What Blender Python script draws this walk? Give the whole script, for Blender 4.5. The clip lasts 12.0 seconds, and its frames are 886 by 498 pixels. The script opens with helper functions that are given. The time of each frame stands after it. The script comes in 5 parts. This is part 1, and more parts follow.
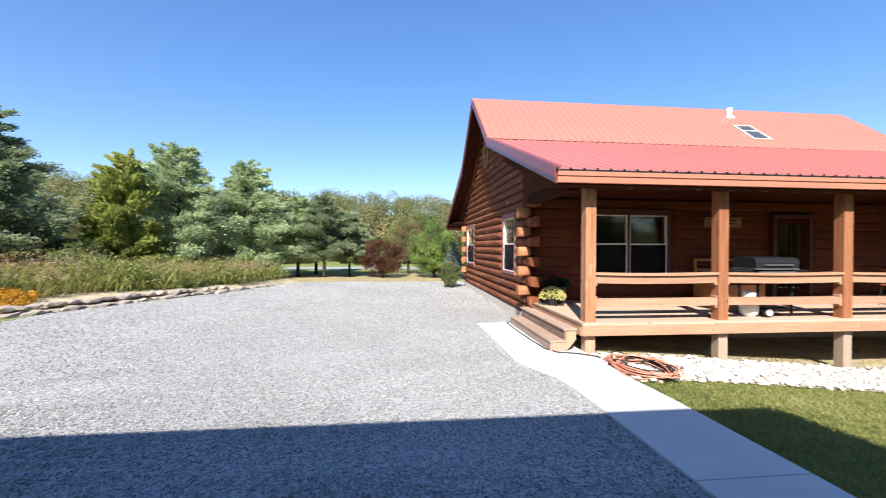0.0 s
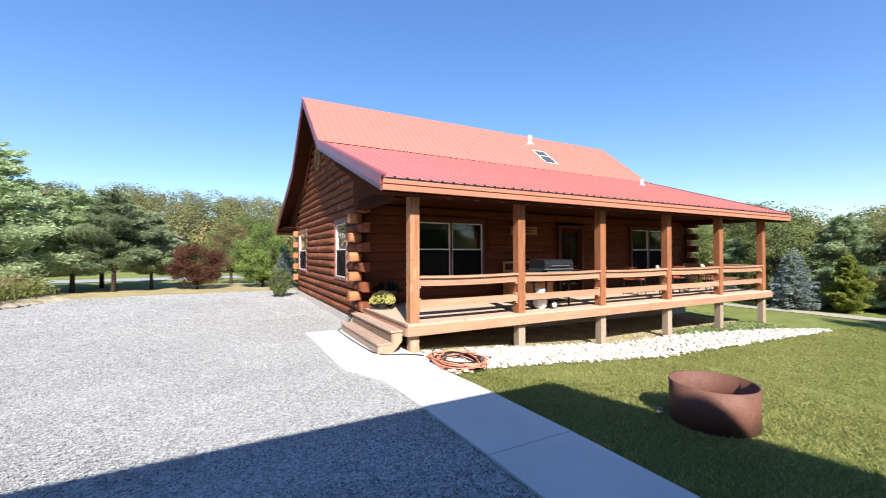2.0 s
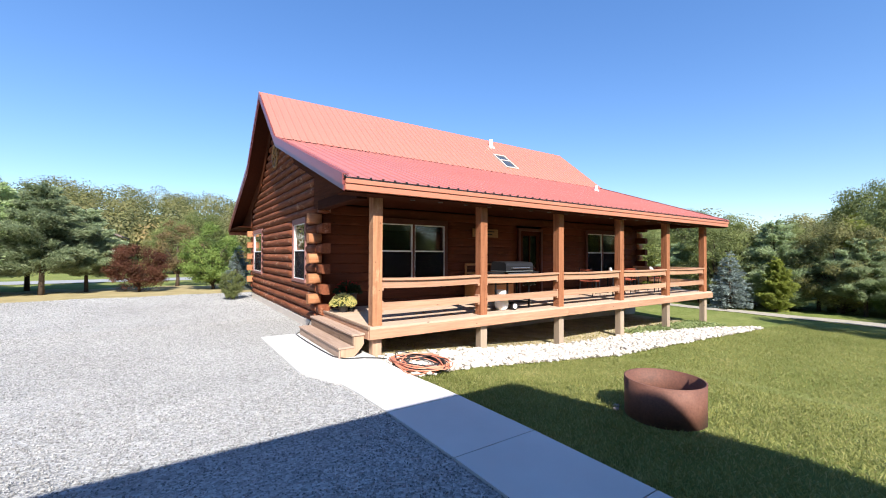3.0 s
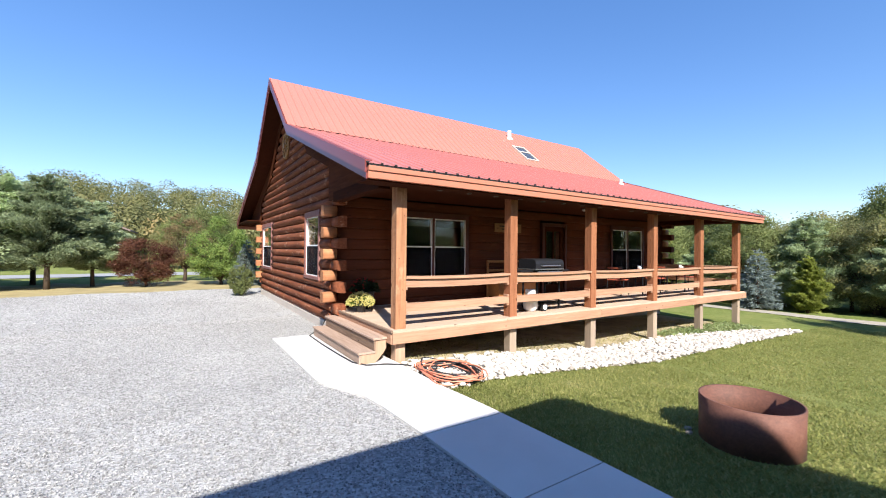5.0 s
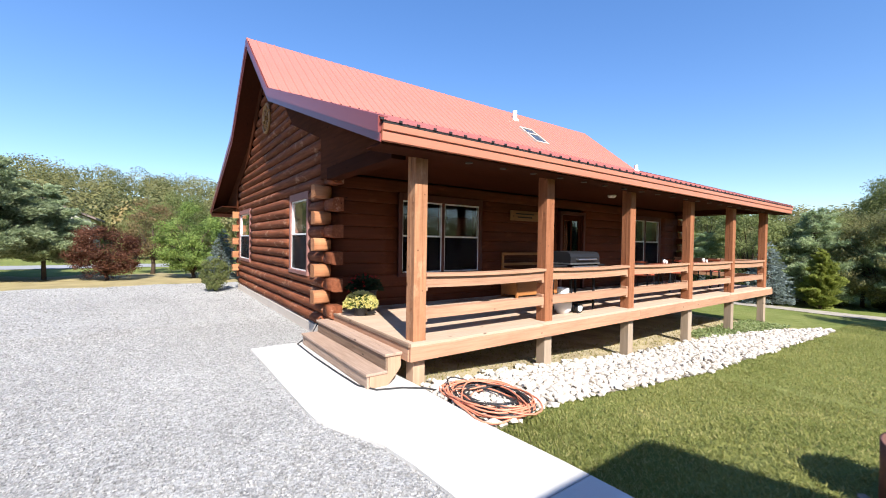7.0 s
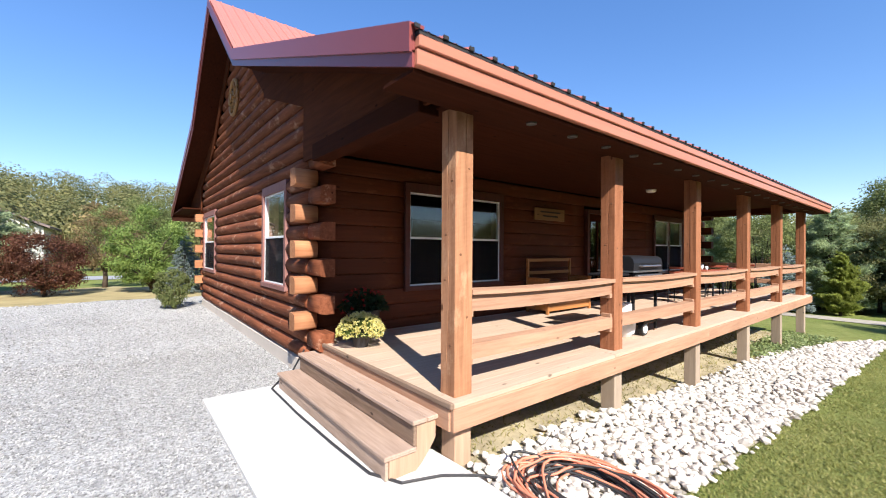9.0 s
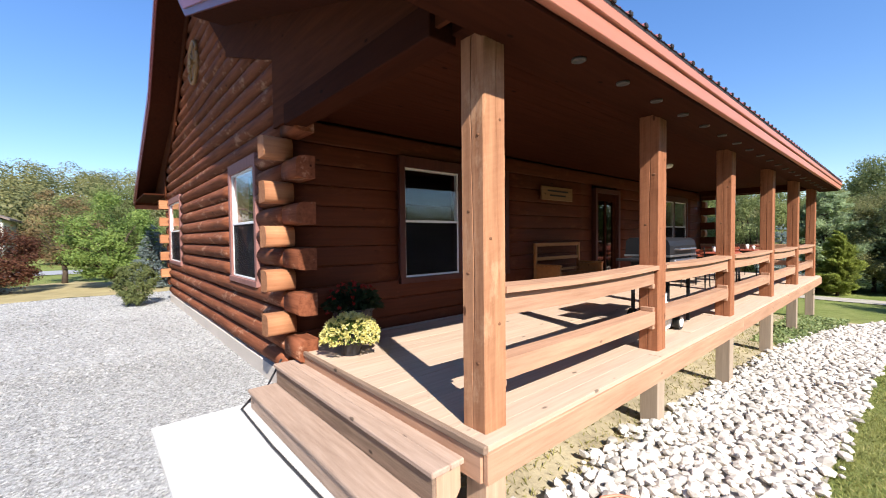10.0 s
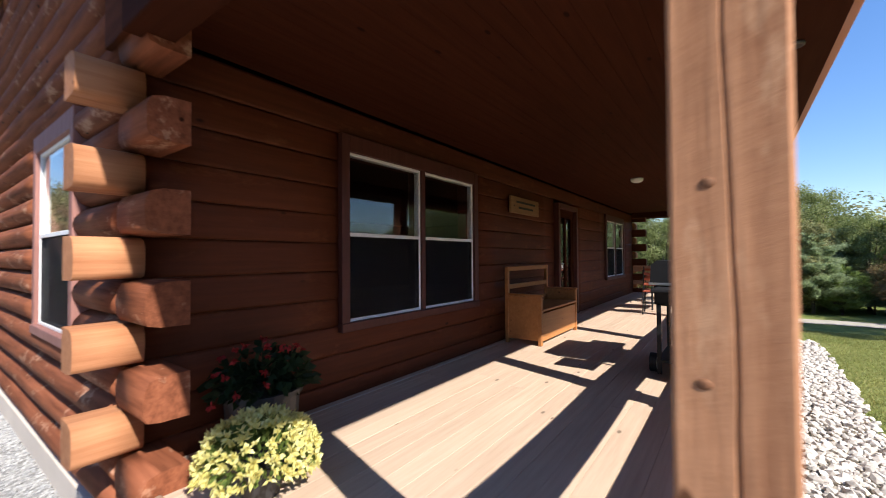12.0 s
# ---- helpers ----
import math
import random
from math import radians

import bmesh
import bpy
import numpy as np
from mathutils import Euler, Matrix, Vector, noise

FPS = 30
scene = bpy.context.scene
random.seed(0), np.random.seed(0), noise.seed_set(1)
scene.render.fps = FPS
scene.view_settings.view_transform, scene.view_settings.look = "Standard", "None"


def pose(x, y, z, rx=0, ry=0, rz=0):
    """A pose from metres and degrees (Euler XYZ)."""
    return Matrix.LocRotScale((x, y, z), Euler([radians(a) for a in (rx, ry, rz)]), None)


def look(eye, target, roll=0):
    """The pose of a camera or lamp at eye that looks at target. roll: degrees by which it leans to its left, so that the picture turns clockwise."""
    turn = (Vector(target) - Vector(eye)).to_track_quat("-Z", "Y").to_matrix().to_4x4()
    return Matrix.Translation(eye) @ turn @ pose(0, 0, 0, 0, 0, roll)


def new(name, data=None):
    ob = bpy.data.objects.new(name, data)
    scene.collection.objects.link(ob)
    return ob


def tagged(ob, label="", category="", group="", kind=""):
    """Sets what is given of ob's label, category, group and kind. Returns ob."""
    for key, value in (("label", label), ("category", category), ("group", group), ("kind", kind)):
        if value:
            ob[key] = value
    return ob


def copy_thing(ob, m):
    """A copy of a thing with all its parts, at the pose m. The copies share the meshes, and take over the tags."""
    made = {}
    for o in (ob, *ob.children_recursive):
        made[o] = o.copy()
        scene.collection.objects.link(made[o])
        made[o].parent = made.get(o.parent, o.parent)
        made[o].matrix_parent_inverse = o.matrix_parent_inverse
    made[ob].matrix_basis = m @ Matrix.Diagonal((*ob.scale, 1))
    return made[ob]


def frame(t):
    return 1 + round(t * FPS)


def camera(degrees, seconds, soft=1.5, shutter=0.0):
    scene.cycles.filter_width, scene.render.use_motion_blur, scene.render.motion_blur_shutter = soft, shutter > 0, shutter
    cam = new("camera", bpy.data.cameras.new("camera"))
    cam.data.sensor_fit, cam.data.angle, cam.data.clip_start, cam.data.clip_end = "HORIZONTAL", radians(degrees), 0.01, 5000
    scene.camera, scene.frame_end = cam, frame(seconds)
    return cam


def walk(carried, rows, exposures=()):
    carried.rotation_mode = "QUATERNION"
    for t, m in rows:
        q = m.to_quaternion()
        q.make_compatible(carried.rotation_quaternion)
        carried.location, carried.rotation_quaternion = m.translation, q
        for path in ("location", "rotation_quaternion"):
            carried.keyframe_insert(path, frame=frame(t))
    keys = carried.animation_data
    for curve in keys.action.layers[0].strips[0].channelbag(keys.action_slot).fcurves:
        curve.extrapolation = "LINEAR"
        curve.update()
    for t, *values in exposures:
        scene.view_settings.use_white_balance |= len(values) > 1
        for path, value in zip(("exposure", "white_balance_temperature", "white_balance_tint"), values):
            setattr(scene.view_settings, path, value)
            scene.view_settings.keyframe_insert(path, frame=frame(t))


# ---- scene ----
cam = camera(95.7, 12.0, soft=1.0, shutter=0.4)
PATH = [
    (0, (0.033, 0.159, 1.672), (0.243, 2.148, 1.661), 0.3),
    (0.5, (0.116, 0.144, 1.69), (0.528, 2.101, 1.678), 0.2),
    (1, (0.17, 0.141, 1.692), (0.78, 2.046, 1.688), 0.0),
    (1.5, (0.178, 0.083, 1.666), (0.982, 1.914, 1.674), -0.0),
    (2, (0.246, 0.077, 1.668), (1.199, 1.835, 1.687), -0.1),
    (2.5, (0.206, 0.104, 1.672), (1.278, 1.793, 1.698), 0.3),
    (4.3, (0.218, 0.446, 1.67), (1.371, 2.08, 1.699), 0.2),
    (4.5, (0.228, 0.581, 1.681), (1.365, 2.226, 1.706), 0.3),
    (5, (0.256, 0.892, 1.674), (1.354, 2.563, 1.681), 0.6),
    (5.5, (0.313, 1.228, 1.655), (1.391, 2.913, 1.635), 0.6),
    (6, (0.388, 1.611, 1.662), (1.482, 3.285, 1.636), 0.7),
    (6.5, (0.456, 2.011, 1.655), (1.591, 3.658, 1.622), 1.0),
    (7, (0.545, 2.42, 1.639), (1.715, 4.042, 1.606), 0.9),
    (9, (1.079, 4.182, 1.569), (2.328, 5.743, 1.576), 0.4),
    (9.5, (1.266, 4.599, 1.54), (2.508, 6.166, 1.518), -0.6),
    (10, (1.458, 5.008, 1.55), (2.767, 6.519, 1.489), -0.6),
    (10.5, (1.651, 5.425, 1.572), (3.042, 6.86, 1.506), -0.1),
    (11, (1.829, 5.833, 1.606), (3.282, 7.206, 1.553), 0.2),
    (11.5, (2.005, 6.236, 1.611), (3.535, 7.524, 1.599), -0.1),
    (12, (2.24, 6.63, 1.566), (3.855, 7.81, 1.604), -0.4),
]
walk(cam, [(t, look(eye, target, roll)) for t, eye, target, roll in PATH], [(0, 1.07, 6400, 9), (12, 1.06, 6300, 10)])

# ---- light ----
AZ, ELEV = math.atan2(-0.283, -0.959), radians(39.6)
world = bpy.data.worlds.new("sky")
scene.world = world
world.use_nodes = True
wn = world.node_tree
sky = wn.nodes.new("ShaderNodeTexSky")
sky.sky_type = "NISHITA"
sky.sun_disc = False
sky.sun_elevation, sky.sun_rotation = ELEV, AZ % (2 * math.pi)
sky.altitude, sky.air_density, sky.dust_density, sky.ozone_density = 300, 1.0, 0.3, 3.2
even = wn.nodes.new("ShaderNodeGamma")
even.inputs["Gamma"].default_value = 0.74
clear = wn.nodes.new("ShaderNodeHueSaturation")
clear.inputs["Hue"].default_value, clear.inputs["Saturation"].default_value = 0.512, 1.38
wn.links.new(sky.outputs[0], even.inputs["Color"])
wn.links.new(even.outputs[0], clear.inputs["Color"])
wn.links.new(clear.outputs[0], wn.nodes["Background"].inputs[0])
wn.nodes["Background"].inputs[1].default_value = 0.16
sun = new("sun", bpy.data.lights.new("sun", "SUN"))
sun.data.energy, sun.data.angle, sun.data.color = 5.0, radians(0.55), (1.0, 0.945, 0.87)
sun.matrix_world = look((60 * math.sin(AZ) * math.cos(ELEV), 60 * math.cos(AZ) * math.cos(ELEV), 60 * math.sin(ELEV)), (0, 0, 0))


# ---- materials ----
def nodes_of(name):
    m = bpy.data.materials.new(name)
    m.use_nodes = True
    return m, m.node_tree, m.node_tree.nodes["Principled BSDF"]


def noise_tex(nt, coord, scale, detail=5, rough=0.6, stretch=(1, 1, 1)):
    mp = nt.nodes.new("ShaderNodeMapping")
    mp.inputs["Scale"].default_value = stretch
    nt.links.new(coord, mp.inputs[0])
    n = nt.nodes.new("ShaderNodeTexNoise")
    n.inputs["Scale"].default_value, n.inputs["Detail"].default_value, n.inputs["Roughness"].default_value = scale, detail, rough
    nt.links.new(mp.outputs[0], n.inputs["Vector"])
    return n.outputs["Fac"]


def ramp(nt, fac, stops):
    r = nt.nodes.new("ShaderNodeValToRGB")
    while len(r.color_ramp.elements) < len(stops):
        r.color_ramp.elements.new(0.5)
    for e, (p, c) in zip(r.color_ramp.elements, stops):
        e.position, e.color = p, (*c, 1)
    nt.links.new(fac, r.inputs[0])
    return r.outputs[0]


def mix(nt, fac, a, b, mode="MIX"):
    m = nt.nodes.new("ShaderNodeMix")
    m.data_type, m.blend_type = "RGBA", mode
    for sock, v in ((m.inputs[0], fac), (m.inputs[6], a), (m.inputs[7], b)):
        if isinstance(v, (int, float)):
            sock.default_value = v
        elif isinstance(v, tuple):
            sock.default_value = (*v, 1)
        else:
            nt.links.new(v, sock)
    return m.outputs[2]


def bump(nt, bsdf, height, strength, dist=0.01):
    b = nt.nodes.new("ShaderNodeBump")
    b.inputs["Strength"].default_value, b.inputs["Distance"].default_value = strength, dist
    nt.links.new(height, b.inputs["Height"])
    nt.links.new(b.outputs[0], bsdf.inputs["Normal"])


def vary(nt, colour, source, amount):
    """Brightness that differs from piece to piece."""
    hsv = nt.nodes.new("ShaderNodeHueSaturation")
    mr = nt.nodes.new("ShaderNodeMapRange")
    mr.inputs[3].default_value, mr.inputs[4].default_value = 1 - amount, 1 + amount
    nt.links.new(source, mr.inputs[0])
    nt.links.new(mr.outputs[0], hsv.inputs["Value"])
    nt.links.new(colour, hsv.inputs["Color"])
    return hsv.outputs[0]


def plain(name, colour, rough=0.6, metal=0.0, var=0.25, scale=3, fine=60, bumpy=0.15, spec=0.5):
    m, nt, b = nodes_of(name)
    co = nt.nodes.new("ShaderNodeTexCoord").outputs["Object"]
    lo, hi = tuple(c * (1 - var) for c in colour), tuple(min(1, c * (1 + var)) for c in colour)
    c1 = ramp(nt, noise_tex(nt, co, scale), [(0.3, lo), (0.7, hi)])
    f = noise_tex(nt, co, fine)
    c2 = mix(nt, 0.35, c1, ramp(nt, f, [(0.3, lo), (0.7, hi)]))
    nt.links.new(c2, b.inputs["Base Color"])
    b.inputs["Roughness"].default_value, b.inputs["Metallic"].default_value = rough, metal
    b.inputs["Specular IOR Level"].default_value = spec
    if bumpy:
        bump(nt, b, f, bumpy, 0.004)
    return m


def wood(name, dark, light, axis, rough=0.65, grain=26, piece=0.14, scuff=None, spec=0.3, relief=0.35, knots=True, sawn=0.0):
    """Sawn or peeled wood with its grain along one axis, soft large patches, knots and, if given, scuffed pale spots."""
    m, nt, b = nodes_of(name)
    co = nt.nodes.new("ShaderNodeTexCoord").outputs["Object"]
    info = nt.nodes.new("ShaderNodeObjectInfo").outputs["Random"]
    sh = nt.nodes.new("ShaderNodeVectorMath")
    sh.operation = "ADD"
    mul = nt.nodes.new("ShaderNodeVectorMath")
    mul.operation = "SCALE"
    mul.inputs[0].default_value = (7.0, 13.0, 5.0)
    nt.links.new(info, mul.inputs["Scale"])
    nt.links.new(co, sh.inputs[0])
    nt.links.new(mul.outputs[0], sh.inputs[1])
    co = sh.outputs[0]
    st = [1.0, 1.0, 1.0]
    st[axis] = 0.06
    g = noise_tex(nt, co, grain, 7, 0.65, st)
    patch = noise_tex(nt, co, 1.6, 4, 0.55, [0.35 if i == axis else 1 for i in range(3)])
    c = ramp(nt, g, [(0.28, dark), (0.5, tuple((p + q) / 2 for p, q in zip(dark, light))), (0.72, light)])
    c = mix(nt, 0.3, c, ramp(nt, patch, [(0.3, dark), (0.75, light)]))
    if knots:
        vo = nt.nodes.new("ShaderNodeTexVoronoi")
        vo.inputs["Scale"].default_value = 3.2
        mp = nt.nodes.new("ShaderNodeMapping")
        mp.inputs["Scale"].default_value = [0.75 if i == axis else 1.6 for i in range(3)]
        nt.links.new(co, mp.inputs[0])
        nt.links.new(mp.outputs[0], vo.inputs["Vector"])
        k = ramp(nt, vo.outputs["Distance"], [(0.05, (1, 1, 1)), (0.09, (0, 0, 0))])
        c = mix(nt, k, c, tuple(q * 0.45 for q in dark))
    if scuff:
        s = noise_tex(nt, co, 5.5, 6, 0.7, [0.45 if i == axis else 1 for i in range(3)])
        c = mix(nt, ramp(nt, s, [(0.565, (0, 0, 0)), (0.66, (0.5, 0.5, 0.5))]), c, scuff)
    c = vary(nt, c, info, piece)
    nt.links.new(c, b.inputs["Base Color"])
    b.inputs["Roughness"].default_value = rough
    b.inputs["Specular IOR Level"].default_value = spec
    if sawn:
        tilt = nt.nodes.new("ShaderNodeMapping")
        tilt.inputs["Rotation"].default_value = (0.35, 0.3, 0.0)
        nt.links.new(co, tilt.inputs[0])
        marks = noise_tex(nt, tilt.outputs[0], 46, 6, 0.7, [1.0 if i == axis else 0.16 for i in range(3)])
        c = mix(nt, sawn * 0.45, c, ramp(nt, marks, [(0.35, dark), (0.62, light)]))
        nt.links.new(c, b.inputs["Base Color"])
        g = mix(nt, sawn, g, marks)
    bump(nt, b, g, relief, 0.006)
    return m


def leafy(name, dark, light, warm=None, rough=0.6, patch=0.7, much=0.4):
    m, nt, b = nodes_of(name)
    geo = nt.nodes.new("ShaderNodeNewGeometry").outputs["Random Per Island"]
    info = nt.nodes.new("ShaderNodeObjectInfo").outputs["Random"]
    co = nt.nodes.new("ShaderNodeTexCoord").outputs["Object"]
    c = ramp(nt, geo, [(0.0, dark), (0.75, light), (1.0, warm or light)])
    c = mix(nt, much, c, ramp(nt, noise_tex(nt, co, patch, 3), [(0.35, dark), (0.62, light), (0.75, warm or light)]))
    c = vary(nt, c, info, 0.28)
    nt.links.new(c, b.inputs["Base Color"])
    b.inputs["Roughness"].default_value = rough
    b.inputs["Specular IOR Level"].default_value = 0.25
    tr = nt.nodes.new("ShaderNodeBsdfTranslucent")
    nt.links.new(c, tr.inputs[0])
    ms = nt.nodes.new("ShaderNodeMixShader")
    ms.inputs[0].default_value = 0.45
    nt.links.new(b.outputs[0], ms.inputs[1])
    nt.links.new(tr.outputs[0], ms.inputs[2])
    nt.links.new(ms.outputs[0], nt.nodes["Material Output"].inputs[0])
    return m


def stony(name, stops, scale, fine, rough=0.9, relief=0.6, dist=0.02, per_island=False):
    m, nt, b = nodes_of(name)
    co = nt.nodes.new("ShaderNodeTexCoord").outputs["Object"]
    vo = nt.nodes.new("ShaderNodeTexVoronoi")
    vo.inputs["Scale"].default_value = scale
    nt.links.new(co, vo.inputs["Vector"])
    sep = nt.nodes.new("ShaderNodeSeparateColor")
    nt.links.new(vo.outputs["Color"], sep.inputs[0])
    src = sep.outputs[0]
    if per_island:
        src = nt.nodes.new("ShaderNodeNewGeometry").outputs["Random Per Island"]
    c = ramp(nt, src, stops)
    n = noise_tex(nt, co, fine, 6, 0.7)
    big = noise_tex(nt, co, 0.35, 4, 0.6)
    c = mix(nt, 0.5, c, ramp(nt, n, [(0.25, (0.35, 0.35, 0.35)), (0.75, (1, 1, 1))]), "MULTIPLY")
    c = mix(nt, 0.55, c, ramp(nt, big, [(0.3, (0.72, 0.71, 0.7)), (0.7, (1, 1, 1))]), "MULTIPLY")
    nt.links.new(c, b.inputs["Base Color"])
    b.inputs["Roughness"].default_value = rough
    b.inputs["Specular IOR Level"].default_value = 0.2
    h = mix(nt, 0.4, vo.outputs["Distance"], n)
    bump(nt, b, h, relief, dist)
    return m


# Gable logs: sunlit brightness is put into the stain colour; pale scuffs are wear.
LOG_SUN = wood("sunlit_log_x", (0.07, 0.0205, 0.0095), (0.30, 0.103, 0.05), 0, 0.7, 22, 0.16, scuff=(0.56, 0.34, 0.22), spec=0.08)
# Same logs under the porch, with its shade put into a darker stain.
LOG_X = wood("shaded_stained_log_x", (0.064, 0.0162, 0.0067), (0.132, 0.036, 0.014), 0, 0.6, 22, 0.10, scuff=(0.17, 0.058, 0.024), spec=0.15)
CEDAR_X = wood("cedar_x", (0.29, 0.148, 0.085), (0.50, 0.295, 0.185), 0, 0.7, 30, 0.08)
CEDAR_Y = wood("cedar_y", (0.29, 0.148, 0.085), (0.50, 0.295, 0.185), 1, 0.7, 30, 0.08)
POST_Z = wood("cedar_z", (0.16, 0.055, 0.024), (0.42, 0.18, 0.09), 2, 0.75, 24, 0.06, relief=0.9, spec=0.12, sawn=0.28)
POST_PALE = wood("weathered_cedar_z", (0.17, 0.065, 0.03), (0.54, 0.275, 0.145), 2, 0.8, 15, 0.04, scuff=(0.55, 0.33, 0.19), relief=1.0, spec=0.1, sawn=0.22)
DECK_X = wood("deck_wood_x", (0.43, 0.305, 0.215), (0.58, 0.43, 0.315), 0, 0.75, 30, 0.05)
KNOT = plain("dark_knot", (0.17, 0.076, 0.037), 0.7, 0, 0.35, 40, 120, 0.3, 0.2)
EDGE_Y = wood("worn_edge_y", (0.13, 0.08, 0.05), (0.33, 0.225, 0.155), 1, 0.8, 40, 0.05, relief=0.8)
TAN_Z = wood("tan_wood_z", (0.33, 0.20, 0.125), (0.52, 0.345, 0.23), 2, 0.75, 26, 0.05)
STEP_Y = wood("step_wood_y", (0.28, 0.185, 0.13), (0.52, 0.375, 0.285), 1, 0.75, 40, 0.06, relief=0.5)
FASCIA_X = wood("fascia_wood_x", (0.42, 0.150, 0.088), (0.51, 0.20, 0.125), 0, 0.36, 18, 0.05, relief=0.12, knots=False)
TREATED_Z = wood("treated_wood_z", (0.25, 0.185, 0.13), (0.41, 0.32, 0.235), 2, 0.8, 30, 0.08)
# Brown boards taken near black: shade under the roof is in the colour.
BROWN_X = wood("shaded_brown_board_x", (0.028, 0.0072, 0.003), (0.055, 0.0147, 0.0058), 0, 0.85, 24, 0.12, spec=0.06)
BROWN_Y = wood("shaded_brown_board_y", (0.028, 0.0072, 0.003), (0.055, 0.0147, 0.0058), 1, 0.85, 24, 0.12, spec=0.06)
# Gable window casing, with the sun's brightness put into the colour.
CASING_SUN = wood("sunlit_casing_z", (0.20, 0.088, 0.07), (0.31, 0.15, 0.125), 2, 0.65, 24, 0.06, knots=False)
BOARD_Y = wood("gable_board_y", (0.045, 0.0125, 0.005), (0.105, 0.032, 0.0125), 1, 0.85, 24, 0.1, spec=0.06)
SIGN_X = wood("sign_wood_x", (0.18, 0.09, 0.035), (0.31, 0.175, 0.08), 0, 0.6, 22, 0.06)
# The casing wood again, darkened to carry the porch shade.
CASING_Z = wood("shaded_casing_z", (0.062, 0.0185, 0.013), (0.105, 0.034, 0.025), 2, 0.5, 24, 0.06, knots=False)
BENCH_X = wood("bench_wood_x", (0.30, 0.115, 0.035), (0.48, 0.21, 0.07), 0, 0.5, 22, 0.06)
RED_WOOD = wood("red_furniture_wood", (0.28, 0.06, 0.035), (0.42, 0.11, 0.06), 0, 0.5, 22, 0.08)
VINYL = plain("white_vinyl", (0.78, 0.78, 0.77), 0.4, var=0.04, bumpy=0)
ROOF_RED = plain("red_painted_steel", (0.45, 0.165, 0.118), 0.34, 0.0, 0.05, 0.6, 30, 0.02)
# Roof red with the lower slope's dimmer light and sky sheen painted in.
ROOF_LOW_SHADE = plain("low_slope_shaded_steel", (0.405, 0.14, 0.114), 0.32, 0.0, 0.06, 0.6, 30, 0.02)
# Same red steel on the rakes, its shade put into a darker colour.
TRIM_RED = plain("shaded_red_steel_trim", (0.215, 0.052, 0.045), 0.33, 0.0, 0.05, 0.8, 30, 0.02)
CLOSURE = plain("black_foam", (0.015, 0.013, 0.013), 0.8)
CONCRETE = plain("concrete", (0.56, 0.54, 0.51), 0.85, 0, 0.10, 0.9, 110, 0.2, 0.2)
BLOCK = plain("foundation_concrete", (0.60, 0.52, 0.44), 0.9, 0, 0.12, 1.4, 70, 0.3, 0.2)
# Near-black colour stands in for the unlit rooms; the sign letters share it.
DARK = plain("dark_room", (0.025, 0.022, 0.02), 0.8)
CURTAIN = plain("white_curtain", (0.30, 0.30, 0.31), 0.8, 0, 0.06, 8, 80, 0.1)
BLACK = plain("black_enamel", (0.011, 0.011, 0.013), 0.55, 0.0, 0.2, 6, 80, 0.05, 0.3)
GREY_METAL = plain("grey_metal", (0.38, 0.39, 0.41), 0.32, 0.9, 0.1, 5, 80, 0.05)
BEIGE = plain("beige_metal", (0.50, 0.43, 0.36), 0.4, 0.0, 0.08, 5, 80, 0.05)
SKYPANE = plain("grey_skylight_pane", (0.06, 0.065, 0.07), 0.08, 0.0, 0.1, 5, 80, 0.0, 0.9)
WHITE_PAINT = plain("white_paint", (0.76, 0.76, 0.74), 0.4, 0, 0.05, 4, 60, 0.05)
RUBBER = plain("black_rubber", (0.02, 0.02, 0.02), 0.7)
ORANGE = plain("orange_cord", (0.66, 0.235, 0.14), 0.5, 0, 0.12, 6, 90, 0.05)
CABLE = plain("dark_cable", (0.03, 0.028, 0.028), 0.55, 0, 0.2, 6, 90, 0.05)
POT = plain("black_plastic_pot", (0.022, 0.022, 0.024), 0.45, 0, 0.15)
GOLD = plain("gold_wood", (0.30, 0.15, 0.045), 0.5)
SOIL = plain("soil", (0.10, 0.075, 0.05), 0.95, 0, 0.35, 4, 60, 0.5, 0.1)
BARK = plain("bark", (0.085, 0.062, 0.045), 0.9, 0, 0.35, 6, 40, 0.6, 0.1)
ASPHALT = plain("asphalt", (0.30, 0.30, 0.30), 0.85, 0, 0.1, 1, 80, 0.2, 0.2)
SIDING = plain("white_siding", (0.52, 0.50, 0.45), 0.6, 0, 0.05)
SHINGLE = plain("grey_shingles", (0.17, 0.13, 0.11), 0.9, 0, 0.2, 2, 30)
GRAVEL = stony("grey_gravel", [(0, (0.31, 0.303, 0.293)), (0.5, (0.485, 0.477, 0.46)), (1, (0.64, 0.63, 0.61))], 42, 130, 0.95, 0.9, 0.02)
PEBBLE = stony("gravel_stones", [(0, (0.195, 0.191, 0.185)), (0.5, (0.385, 0.378, 0.366)), (1, (0.59, 0.58, 0.563))], 30, 120, 0.9, 0.2, 0.004, True)


def rock_material():
    m = plain("pale_limestone", (0.56, 0.51, 0.445), 0.85, 0, 0.16, 9, 60, 0.4, 0.2)
    nt, b = m.node_tree, m.node_tree.nodes["Principled BSDF"]
    c = b.inputs["Base Color"].links[0].from_socket
    c = vary(nt, c, nt.nodes.new("ShaderNodeNewGeometry").outputs["Random Per Island"], 0.28)
    c = vary(nt, c, nt.nodes.new("ShaderNodeObjectInfo").outputs["Random"], 0.2)
    nt.links.new(c, b.inputs["Base Color"])
    return m


ROCK = rock_material()
BED = plain("bed_earth", (0.36, 0.32, 0.26), 0.95, 0, 0.3, 4, 60, 0.5, 0.1)
FIELD = plain("grey_fieldstone", (0.36, 0.30, 0.24), 0.9, 0, 0.3, 2.5, 30, 0.6, 0.2)
